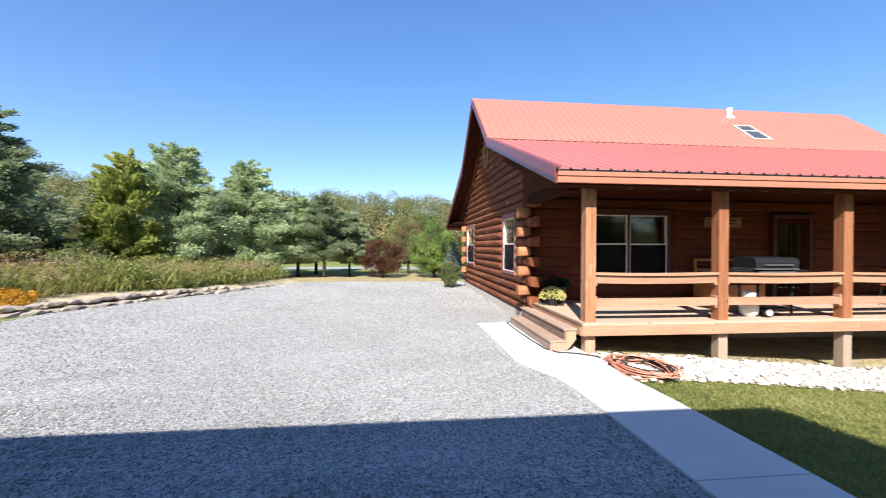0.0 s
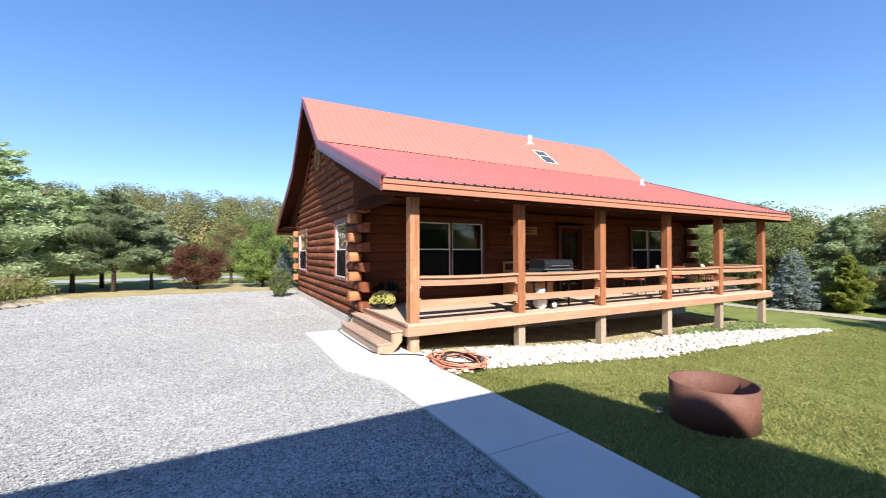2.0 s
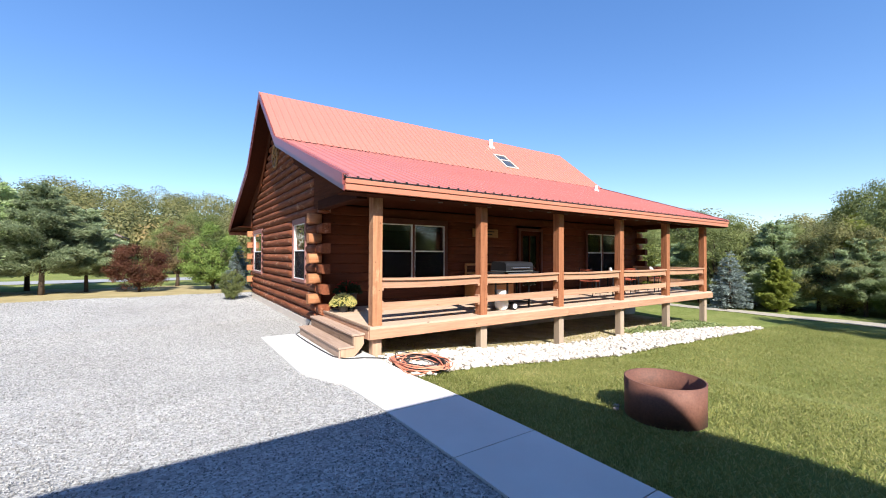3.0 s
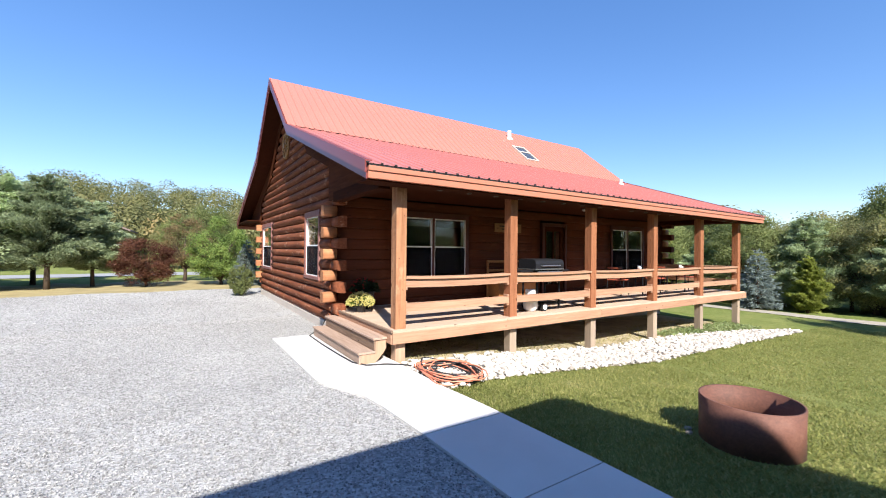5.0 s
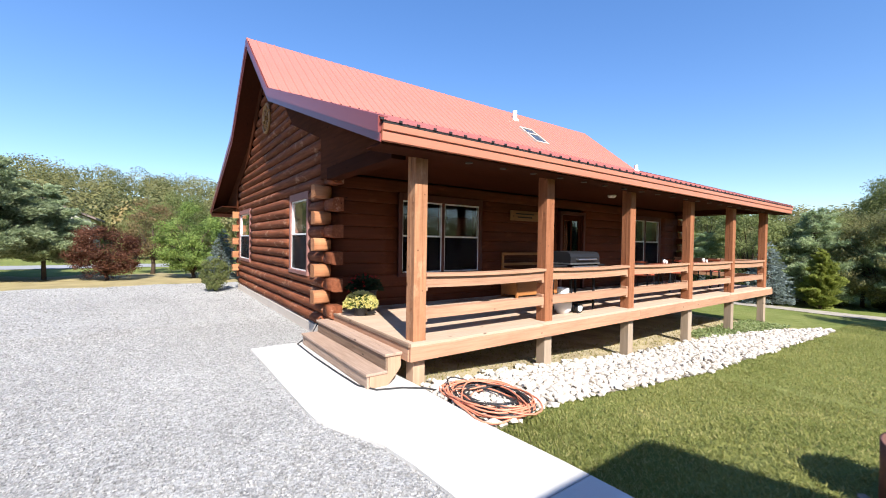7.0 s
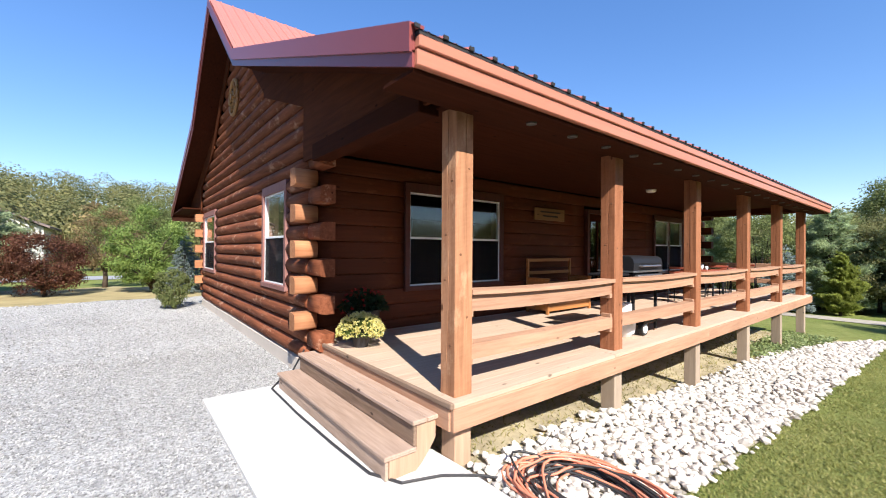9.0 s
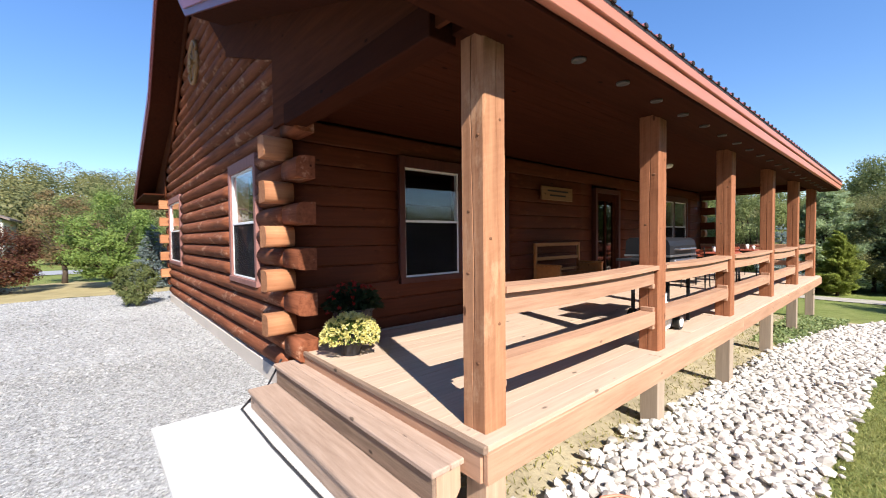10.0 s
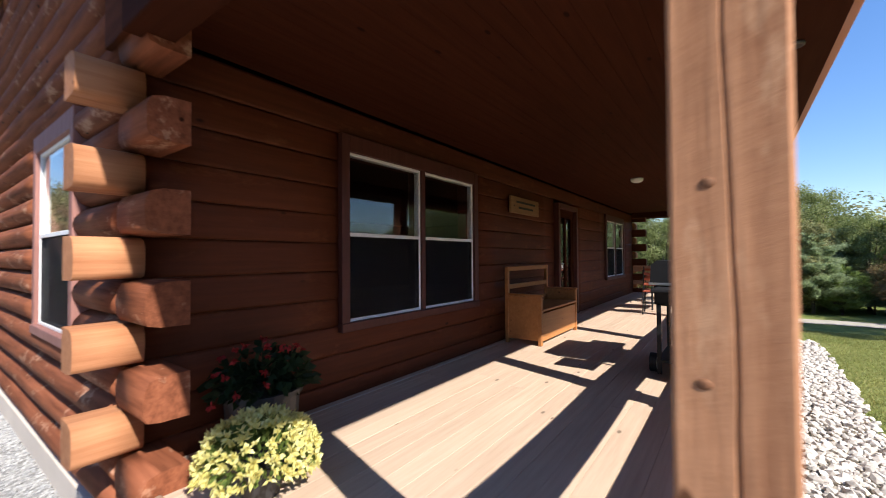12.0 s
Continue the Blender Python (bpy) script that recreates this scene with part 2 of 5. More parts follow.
# Log ends past the corners, paler than the wall logs.
LOG_END = wood("pale_log_end", (0.26, 0.098, 0.042), (0.51, 0.24, 0.117), 0, 0.7, 20, 0.14, spec=0.12)
LEAF_PINE = leafy("pine_needles", (0.18, 0.235, 0.12), (0.46, 0.545, 0.30), (0.60, 0.63, 0.38), patch=0.4)
LEAF_CEDAR = leafy("cedar_foliage", (0.14, 0.175, 0.035), (0.36, 0.40, 0.09), (0.46, 0.45, 0.13))
LEAF_GREEN = leafy("green_leaves", (0.09, 0.115, 0.04), (0.26, 0.30, 0.105), (0.36, 0.35, 0.13))
LEAF_BRIGHT = leafy("bright_leaves", (0.075, 0.12, 0.028), (0.22, 0.30, 0.075), (0.30, 0.33, 0.09))
LEAF_OLIVE = leafy("olive_leaves", (0.10, 0.11, 0.042), (0.29, 0.29, 0.115), (0.40, 0.32, 0.13))
LEAF_TAN = leafy("turning_leaves", (0.16, 0.12, 0.055), (0.34, 0.25, 0.12), (0.38, 0.21, 0.09))
LEAF_MAROON = leafy("maroon_leaves", (0.05, 0.02, 0.013), (0.165, 0.066, 0.038), (0.25, 0.125, 0.065))
LEAF_BLUE = leafy("blue_spruce_needles", (0.13, 0.17, 0.155), (0.34, 0.40, 0.375), (0.42, 0.47, 0.43))
LEAF_PALE = leafy("pale_leaves", (0.17, 0.23, 0.08), (0.36, 0.42, 0.18), (0.48, 0.5, 0.26))
LEAF_DARK = leafy("dark_leaves", (0.008, 0.016, 0.006), (0.03, 0.055, 0.02))
TALL = leafy("tall_grass_blades", (0.14, 0.14, 0.045), (0.42, 0.38, 0.14), (0.55, 0.40, 0.22), 0.8, 0.35, 0.5)
WEED = leafy("weed_leaves", (0.10, 0.125, 0.035), (0.31, 0.34, 0.10), (0.42, 0.40, 0.14), 0.8)
PLUME = leafy("seed_plumes", (0.30, 0.21, 0.14), (0.50, 0.37, 0.27), (0.56, 0.40, 0.33), 0.9)
GOLDENROD = leafy("goldenrod_tips", (0.34, 0.29, 0.07), (0.48, 0.42, 0.14), (0.5, 0.46, 0.24), 0.8)
BLADE = leafy("lawn_blades", (0.145, 0.165, 0.042), (0.33, 0.335, 0.11), (0.52, 0.45, 0.21), 0.75)
YELLOW = leafy("yellow_petals", (0.50, 0.44, 0.12), (0.80, 0.74, 0.30), (0.86, 0.82, 0.5))
AMBER = leafy("orange_petals", (0.55, 0.25, 0.02), (0.75, 0.42, 0.05))
REDPETAL = leafy("red_petals", (0.16, 0.01, 0.01), (0.35, 0.03, 0.025))


def lawn_material():
    m, nt, b = nodes_of("lawn")
    co = nt.nodes.new("ShaderNodeTexCoord").outputs["Object"]
    big, mid, fine = noise_tex(nt, co, 0.45, 4), noise_tex(nt, co, 3.5, 5, 0.65), noise_tex(nt, co, 70, 5, 0.7)
    c = ramp(nt, mid, [(0.3, (0.12, 0.15, 0.035)), (0.55, (0.22, 0.255, 0.07)), (0.75, (0.36, 0.33, 0.13))])
    c = mix(nt, 0.5, c, ramp(nt, big, [(0.35, (0.15, 0.20, 0.05)), (0.7, (0.33, 0.32, 0.12))]))
    c = mix(nt, 0.5, c, ramp(nt, fine, [(0.3, (0.5, 0.52, 0.45)), (0.7, (1, 1, 1))]), "MULTIPLY")
    nt.links.new(c, b.inputs["Base Color"])
    b.inputs["Roughness"].default_value = 0.95
    b.inputs["Specular IOR Level"].default_value = 0.1
    bump(nt, b, fine, 0.8, 0.03)
    return m


def glass_material():
    m, nt, b = nodes_of("window_glass")
    b.inputs["Base Color"].default_value = (0.92, 0.96, 0.95, 1)
    b.inputs["Roughness"].default_value = 0.0
    b.inputs["Transmission Weight"].default_value = 1.0
    b.inputs["IOR"].default_value = 1.5
    return m


def rust_material():
    m, nt, b = nodes_of("rusted_steel")
    co = nt.nodes.new("ShaderNodeTexCoord").outputs["Object"]
    a = noise_tex(nt, co, 2.5, 6, 0.65)
    f = noise_tex(nt, co, 45, 5, 0.7)
    c = ramp(nt, a, [(0.3, (0.085, 0.036, 0.026)), (0.55, (0.17, 0.066, 0.042)), (0.75, (0.26, 0.125, 0.085))])
    c = mix(nt, 0.4, c, ramp(nt, f, [(0.3, (0.06, 0.03, 0.025)), (0.7, (0.22, 0.10, 0.065))]))
    nt.links.new(c, b.inputs["Base Color"])
    b.inputs["Metallic"].default_value, b.inputs["Roughness"].default_value = 0.12, 0.72
    bump(nt, b, f, 0.3, 0.004)
    return m


def screen_material():
    """Fine dark insect screen: part of the light passes between the wires."""
    m, nt, b = nodes_of("insect_screen")
    b.inputs["Base Color"].default_value = (0.012, 0.012, 0.014, 1)
    b.inputs["Roughness"].default_value = 0.8
    b.inputs["Specular IOR Level"].default_value = 0.08
    tr = nt.nodes.new("ShaderNodeBsdfTransparent")
    ms = nt.nodes.new("ShaderNodeMixShader")
    ms.inputs[0].default_value = 0.35
    nt.links.new(b.outputs[0], ms.inputs[1])
    nt.links.new(tr.outputs[0], ms.inputs[2])
    nt.links.new(ms.outputs[0], nt.nodes["Material Output"].inputs[0])
    return m


SCREEN = screen_material()
LAWN, GLASS, RUST = lawn_material(), glass_material(), rust_material()


# ---- building helpers ----
def box(bm, x0, x1, y0, y1, z0, z1, bevel=0.0):
    geom = bmesh.ops.create_cube(bm, size=1.0)["verts"]
    for v in geom:
        v.co = Vector((x0 + (v.co.x + 0.5) * (x1 - x0), y0 + (v.co.y + 0.5) * (y1 - y0), z0 + (v.co.z + 0.5) * (z1 - z0)))
    if bevel:
        edges = list({e for v in geom for e in v.link_edges})
        bmesh.ops.bevel(bm, geom=edges, offset=bevel, segments=1, affect="EDGES")
    return geom


def boxed(*args, bevel=0.006):
    bm = bmesh.new()
    box(bm, *args, bevel)
    return bm


def prism(bm, outline, axis, a, b):
    """A polygon of (u, v) pairs pushed along an axis from a to b; axis 0: (y, z), axis 1: (x, z), axis 2: (x, y)."""
    put = {0: lambda u, v, w: (w, u, v), 1: lambda u, v, w: (u, w, v), 2: lambda u, v, w: (u, v, w)}[axis]
    lo = [bm.verts.new(put(u, v, a)) for u, v in outline]
    hi = [bm.verts.new(put(u, v, b)) for u, v in outline]
    bm.faces.new(lo[::-1]), bm.faces.new(hi)
    for i in range(len(lo)):
        j = (i + 1) % len(lo)
        bm.faces.new((lo[i], lo[j], hi[j], hi[i]))
    bmesh.ops.recalc_face_normals(bm, faces=bm.faces)


def tube(bm, points, radius, sides=8, closed=False):
    """A round tube along points; radius: one number or one for each point."""
    pts = [Vector(p) for p in points]
    rad = radius if isinstance(radius, (list, tuple)) else [radius] * len(pts)
    rings = []
    for i, p in enumerate(pts):
        d = (pts[(i + 1) % len(pts)] - pts[i - 1]) if closed or 0 < i < len(pts) - 1 else (pts[min(i + 1, len(pts) - 1)] - pts[max(i - 1, 0)])
        d.normalize()
        u = d.orthogonal().normalized() if abs(d.z) > 0.95 else Vector((-d.y, d.x, 0)).normalized()
        w = d.cross(u)
        rings.append([bm.verts.new(p + (u * math.cos(2 * math.pi * k / sides) + w * math.sin(2 * math.pi * k / sides)) * rad[i]) for k in range(sides)])
    last = len(rings) if closed else len(rings) - 1
    for i in range(last):
        a, b = rings[i], rings[(i + 1) % len(rings)]
        for k in range(sides):
            bm.faces.new((a[k], a[(k + 1) % sides], b[(k + 1) % sides], b[k]))
    if not closed:
        bm.faces.new(rings[0][::-1]), bm.faces.new(rings[-1])
    bmesh.ops.recalc_face_normals(bm, faces=bm.faces)


def lathe(bm, profile, centre=(0, 0), sides=24, close=False):
    """A profile of (radius, z) pairs turned about a vertical axis."""
    rings = [[bm.verts.new((centre[0] + r * math.cos(2 * math.pi * k / sides), centre[1] + r * math.sin(2 * math.pi * k / sides), z)) for k in range(sides)] for r, z in profile]
    pairs = list(zip(rings, rings[1:])) + ([(rings[-1], rings[0])] if close else [])
    for a, b in pairs:
        for k in range(sides):
            bm.faces.new((a[k], a[(k + 1) % sides], b[(k + 1) % sides], b[k]))
    if not close:
        bm.faces.new(rings[0][::-1]), bm.faces.new(rings[-1])
    bmesh.ops.recalc_face_normals(bm, faces=bm.faces)


def as_mesh(name, bm, material, smooth=False):
    if isinstance(bm, bpy.types.Mesh):
        return bm
    me = bpy.data.meshes.new(name)
    bm.to_mesh(me)
    bm.free()
    me.materials.append(material)
    if smooth:
        for p in me.polygons:
            p.use_smooth = True
    return me


def raw_mesh(name, verts, faces, material, smooth=False):
    me = bpy.data.meshes.new(name)
    me.from_pydata(verts.tolist() if hasattr(verts, "tolist") else verts, [], faces.tolist() if hasattr(faces, "tolist") else faces)
    me.materials.append(material)
    if smooth:
        me.polygons.foreach_set("use_smooth", [True] * len(me.polygons))
    return me


def thing(name, label, category, at=(0, 0, 0), group="", kind=""):
    ob = tagged(new(name), label, category, group, kind)
    ob.location = at
    return ob


def part(name, bm, material, parent, label="", m=None, smooth=False):
    """One mesh object under a thing or a part, built in world coordinates (or at the pose m)."""
    ob = new(name, as_mesh(name, bm, material, smooth))
    ob.parent = parent
    if parent.data is None:
        ob.matrix_parent_inverse = parent.matrix_basis.inverted()
    if m is not None:
        ob.matrix_basis = m
    return tagged(ob, label)


def solid(name, bm, material, label, category, group="", kind="", smooth=False):
    return tagged(new(name, as_mesh(name, bm, material, smooth)), label, category, group, kind)


def smoothstep(a, b, x):
    t = np.clip((x - a) / (b - a), 0, 1)
    return t * t * (3 - 2 * t)


def ground_z(x, y):
    """Height of the land: level drive, lawn that falls away past the walk, woods that rise far off."""
    x, y = np.asarray(x, float), np.asarray(y, float)
    start = 5.0 - 1.7 * smoothstep(3.3, 5.4, y)
    z = -0.13 - 0.45 * np.clip((x - start) / (8.5 - start), 0, 1) - 0.3 * smoothstep(9, 25, x)
    r = np.hypot(x - 4, y - 8)
    z = z + (4 + 11 * (1 - smoothstep(0.3, 0.75, (x - 4) / np.maximum(r, 1)))) * smoothstep(48, 160, r) + 0.35 * smoothstep(-8.2, -13, x) * (smoothstep(2, 8, y) * (1 - smoothstep(19, 26, y)))
    return z


# ---- ground, drive, walk ----
def spread(near, step, far):
    inner = np.arange(-near, near + step, step)
    outer = near * 1.22 ** np.arange(1, int(math.log(far / near) / math.log(1.22)) + 2)
    return np.concatenate([-outer[::-1], inner, outer])


gx, gy = spread(40, 0.8, 3500), spread(40, 0.8, 3500)
X, Y = np.meshgrid(gx + 4, gy + 8, indexing="ij")
Z = ground_z(X, Y)
n, k = X.shape
idx = np.arange(n * k).reshape(n, k)
quads = np.stack([idx[:-1, :-1], idx[1:, :-1], idx[1:, 1:], idx[:-1, 1:]], -1).reshape(-1, 4)
tagged(new("ground", raw_mesh("ground", np.stack([X, Y, Z], -1).reshape(-1, 3), quads, LAWN, True)), "mown green lawn with dry yellow patches", "lawn", kind="structure")


def left_edge(y):
    return float(np.interp(y, [-20, 4, 10.7, 11.8, 13.0, 14.5, 16.1, 18.2, 20.0, 22], [-11.5, -10.8, -9.45, -9.0, -8.43, -7.7, -6.7, -5.8, -5.2, -4.0]))


def right_edge(y):
    return float(np.interp(y, [-20, 4.3, 5.4, 6.2, 9.24, 9.26, 18.3, 18.32, 22], [2.35, 2.30, 2.22, 1.9, 1.87, 2.96, 2.96, 3.4, 3.2]))


rng = np.random.default_rng(3)
ys = np.concatenate([np.arange(-14, 20.9, 0.2), [9.24, 9.26, 18.3, 18.32]])
ys.sort()
rows_v, faces = [], []
for i, y in enumerate(ys):
    a = left_edge(y) + 0.15 * noise.noise(Vector((0.9 * y, 3, 0))) + rng.normal(0, 0.04)
    b = right_edge(y) + (rng.normal(0, 0.012) if y < 9.2 else 0)
    for j in range(9):
        f = j / 8
        rows_v.append((a + (b - a) * f, y + (0.35 * noise.noise(Vector((a + (b - a) * f, 7, 1))) if y > 20.5 else 0), -0.1 + (0.012 * noise.noise(Vector((f * 9, y, 5))) if 0 < j < 8 else 0)))
    if i:
        p = (i - 1) * 9
        faces += [(p + j, p + j + 1, p + j + 10, p + j + 9) for j in range(8)]
drive = tagged(new("gravel_driveway", raw_mesh("gravel_driveway", rows_v, faces, GRAVEL, True)), "light grey crushed stone driveway", "driveway", kind="structure")


def scattered_stones(count, xs, ys, size, seed, inside):
    """Many small angular stones on the drive, in one mesh."""
    r = np.random.default_rng(seed)
    c = np.stack([r.uniform(*xs, count), r.uniform(*ys, count) ], -1)
    c = c[[inside(x, y) for x, y in c]]
    base = np.array([(1, 0, 0), (-0.5, 0.85, 0.1), (-0.5, -0.85, -0.1), (0.1, 0.1, 0.75), (-0.2, 0.3, -0.5)])
    tri = np.array([(0, 1, 3), (1, 2, 3), (2, 0, 3), (1, 0, 4), (2, 1, 4), (0, 2, 4)])
    m = len(c)
    s = r.uniform(0.5, 1.25, (m, 1, 1)) * size
    a = r.uniform(0, 6.28, m)
    pts = base[None] * s * r.uniform(0.65, 1.3, (m, 5, 3))
    ca, sa = np.cos(a)[:, None], np.sin(a)[:, None]
    out = np.stack([pts[..., 0] * ca - pts[..., 1] * sa + c[:, :1], pts[..., 0] * sa + pts[..., 1] * ca + c[:, 1:], pts[..., 2] - 0.094], -1)
    f = (np.arange(m) * 5)[:, None, None] + tri[None]
    return out.reshape(-1, 3), f.reshape(-1, 3)


v, f = scattered_stones(110000, (-5.5, 2.95), (1.5, 12.0), 0.0115, 5, lambda x, y: x < right_edge(y) - 0.02 and x > -4.5 - 0.8 * noise.noise(Vector((0, y, 0))))
v2, f2 = scattered_stones(75000, (-9.5, 2.95), (2.0, 20.6), 0.0165, 6, lambda x, y: left_edge(y) + 0.2 < x < right_edge(y) - 0.02 and (y > 11.2 or x < -3.6))
v, f = np.concatenate([v, v2]), np.concatenate([f, f2 + len(v)])
tagged(new("gravel", raw_mesh("gravel", v, f, PEBBLE)), "loose angular grey gravel stones on the drive", "gravel", kind="stuff")

# concrete walk: slabs with open joints, widening to a pad before the steps
walk_slab = thing("concrete_walk", "pale smooth concrete walk leading to porch steps", "walkway", (2.7, 4, -0.2), kind="structure")
joints = [-2.0, -0.72, 0.5, 1.72, 2.94, 4.16, 5.38]
for a, b in zip(joints, joints[1:] + [9.24]):
    ps = [a + 0.006] + [y for y in np.arange(4.4, 6.6, 0.2) if a < y < b] + [b - 0.006]
    left = [(float(np.interp(y, [3.6, 4.2, 5.0, 5.45, 5.85, 6.15, 6.6], [2.24, 2.21, 2.17, 2.11, 1.94, 1.81, 1.775])), float(y)) for y in ps]
    right = [(float(np.interp(y, [3.2, 4.5, 5.2, 6.4, 6.5], [3.22, 3.17, 3.11, 3.11, 2.98])), float(y)) for y in ps]
    bm = bmesh.new()
    prism(bm, left[::-1] + right, 2, -0.2, -0.072)
    part("slab", bm, CONCRETE, walk_slab)

# road beyond the first trees, with a verge
bm = bmesh.new()
for i in range(30):
    x = -60 + 4 * i
    vs = [bm.verts.new((x + dx, 34.0 + w + 0.03 * (x + dx), float(ground_z(x + dx, 34.0 + w)) + 0.03)) for dx, w in ((0, -1.8), (4, -1.8), (4, 1.8), (0, 1.8))]
    bm.faces.new(vs)
solid("road", bm, ASPHALT, "narrow grey asphalt road behind trees", "road", kind="structure")
bm = bmesh.new()
vs = []
for i in range(25):
    x = -10 + i * 0.9
    vs.append((bm.verts.new((x, 20.6 + 0.3 * math.sin(1.7 * i), -0.095)), bm.verts.new((x, 26.6 + 0.9 * math.sin(2.3 * i), -0.11))))
DRY = plain("dry_verge", (0.33, 0.27, 0.14), 0.95, 0, 0.3, 1.2, 60, 0.6, 0.1)
for a, b in zip(vs, vs[1:]):
    bm.faces.new((a[0], b[0], b[1], a[1]))
solid("dry_verge", bm, DRY, "dry tan grass verge along the drive end", "verge", kind="structure")

# pale lane between the lawn and the wood edge
bm = bmesh.new()
prev = None
for i in range(15):
    y = 11.5 - 1.0 * i
    x = 21.2 + 0.06 * (11.5 - y) + 0.1 * math.sin(1.9 * i)
    row = [bm.verts.new((x + w, y, float(ground_z(x + w, y)) + 0.02)) for w in (-0.5 - 0.05 * i, 0.55)]
    if prev:
        bm.faces.new((prev[0], row[0], row[1], prev[1]))
    prev = row
solid("lane", bm, BED, "pale dirt lane along the wood edge", "lane", kind="structure")

# ---- log cabin ----
GX, FY, BY, RX = 3.03, 9.27, 18.05, 16.0          # gable face, front face, back face, far gable face
RIDGE_Y, RIDGE_Z = 13.62, 6.66
BREAK_F, BREAK_B = (11.26, 4.71), (15.9, 4.76)
EAVE_F, EAVE_B = (6.18, 2.895), (21.2, 2.81)
COURSE, BASE = 0.2275, 0.092
cabin = thing("log_cabin", "red-brown log cabin with red metal roof", "house", (9.5, 13.6, -0.1))


def roof_z(y):
    return float(np.interp(y, [EAVE_F[0], BREAK_F[0], RIDGE_Y, BREAK_B[0], EAVE_B[0]], [EAVE_F[1], BREAK_F[1], RIDGE_Z, BREAK_B[1], EAVE_B[1]]))


def cut(span, holes):
    pieces = [span]
    for a, b in holes:
        pieces = [q for p in pieces for q in ((p[0], min(p[1], a)), (max(p[0], b), p[1])) if q[1] - q[0] > 0.06]
    return pieces


def log_bm(length, seed, bulge=1.0, hewn=False):
    """A D-shaped log along x from 0, its round side towards -y, hewn a little uneven."""
    bm = bmesh.new()
    h = COURSE / 2
    prof = [(0.10, -h + 0.0005), (0.0, -h + 0.001), (-0.052, -h * 0.80), (-0.088, -h * 0.36), (-0.097, 0.0), (-0.088, h * 0.36), (-0.052, h * 0.80), (0.0, h - 0.001), (0.10, h - 0.0005)]
    if hewn:
        prof = [(0.10, -h + 0.002), (-0.03, -h + 0.004), (-0.082, -h * 0.86), (-0.094, -h * 0.62), (-0.098, 0.0), (-0.094, h * 0.45), (-0.074, h * 0.82), (-0.02, h - 0.004), (0.10, h - 0.002)]
    seg = max(1, int(length / 0.45))
    rings = []
    for i in range(seg + 1):
        x = length * i / seg
        g = 1 + 0.10 * noise.noise(Vector((1.3 * x, seed * 7.7, 0)))
        rings.append([bm.verts.new((x, y * (g * bulge if y < 0 else 1) + (0.006 * noise.noise(Vector((3 * x, seed, j))) if y < 0 else 0), z)) for j, (y, z) in enumerate(prof)])
    for a, b in zip(rings, rings[1:]):
        for j in range(len(prof)):
            q = (j + 1) % len(prof)
            bm.faces.new((a[j], b[j], b[q], a[q])).smooth = 1 <= j <= 6
    bm.faces.new(rings[0]), bm.faces.new(rings[-1][::-1])
    bmesh.ops.recalc_face_normals(bm, faces=bm.faces)
    return bm


def log_wall(name, label, turn, origin, length, holes, top, ends, bulge=1.0, skin=None, end_skin=None):
    """turn: degrees about z; logs run along the turned x from origin. ends: how far odd and even courses pass the two corners."""
    m0 = pose(*origin, 0, 0, turn)
    core, pieces = bmesh.new(), []
    c = 0
    while True:
        z = BASE + COURSE * (c + 0.5)
        lo, hi = top(z + COURSE * 0.4)
        if hi - lo < 0.3:
            break
        span = [lo, hi]
        if lo <= 0.001 and c:
            span[0] -= ends[0][c % 2]
        if hi >= length - 0.001 and c:
            span[1] += ends[1][c % 2]
        gaps = [(a, b) for a, b, z0, z1 in holes if z + COURSE * 0.45 > z0 and z - COURSE * 0.45 < z1]
        for a, b in cut(tuple(span), gaps):
            pieces.append((a, b, z, c))
        for a, b in cut((lo, hi), gaps):
            box(core, a, b, 0.1, 0.2, z - COURSE / 2, z + COURSE / 2)
        c += 1
    for v in core.verts:
        v.co = m0 @ v.co
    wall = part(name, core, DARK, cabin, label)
    for i, (a, b, z, c) in enumerate(pieces):
        ends_at = [a] + [q for q in (0.0, length) if a < q - 0.05 and b > q + 0.05] + [b]
        for q0, q1 in zip(ends_at, ends_at[1:]):
            outside = q1 < 0.01 or q0 > length - 0.01
            ob = new("log_end" if outside else "log", as_mesh("log", log_bm(q1 - q0, i + turn * 0.37, 1.0 if outside else bulge, outside), (end_skin or LOG_END) if outside else (skin or LOG_X)))
            ob.parent = wall
            ob.matrix_basis = m0 @ pose(q0, 0, z)
    return wall


def straight(length, z_top):
    return lambda z: (0.0, length) if z < z_top else (0.0, 0.0)


def gable_top(from_y, to_y, flip):
    def spans(z):
        ysp = [y for y in np.arange(from_y, to_y + 0.01, 0.02) if roof_z(y) - 0.30 > z]
        if not ysp:
            return (0.0, 0.0)
        lo, hi = ysp[0], ysp[-1]
        lo, hi = (from_y if lo < from_y + 0.03 else lo), (to_y if hi > to_y - 0.03 else hi)
        return (to_y - hi, to_y - lo) if flip else (lo - from_y, hi - from_y)
    return spans


# openings as (along, along, z, z)
W1, W2, DOOR = (4.39, 6.53, 0.98, 2.592), (12.64, 14.64, 0.98, 2.592), (9.22, 10.30, 0.42, 2.52)
G1, G2 = (10.17, 11.45, 0.98, 2.592), (15.9, 17.72, 0.97, 2.592)
front_holes = [(a - GX, b - GX, c + 0.025, d) for a, b, c, d in (W1, W2, DOOR)]
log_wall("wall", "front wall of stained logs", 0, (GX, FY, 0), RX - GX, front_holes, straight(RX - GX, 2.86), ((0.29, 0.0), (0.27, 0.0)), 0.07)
gable_holes = [(BY - b, BY - a, c + 0.035, d) for a, b, c, d in (G1, G2)]
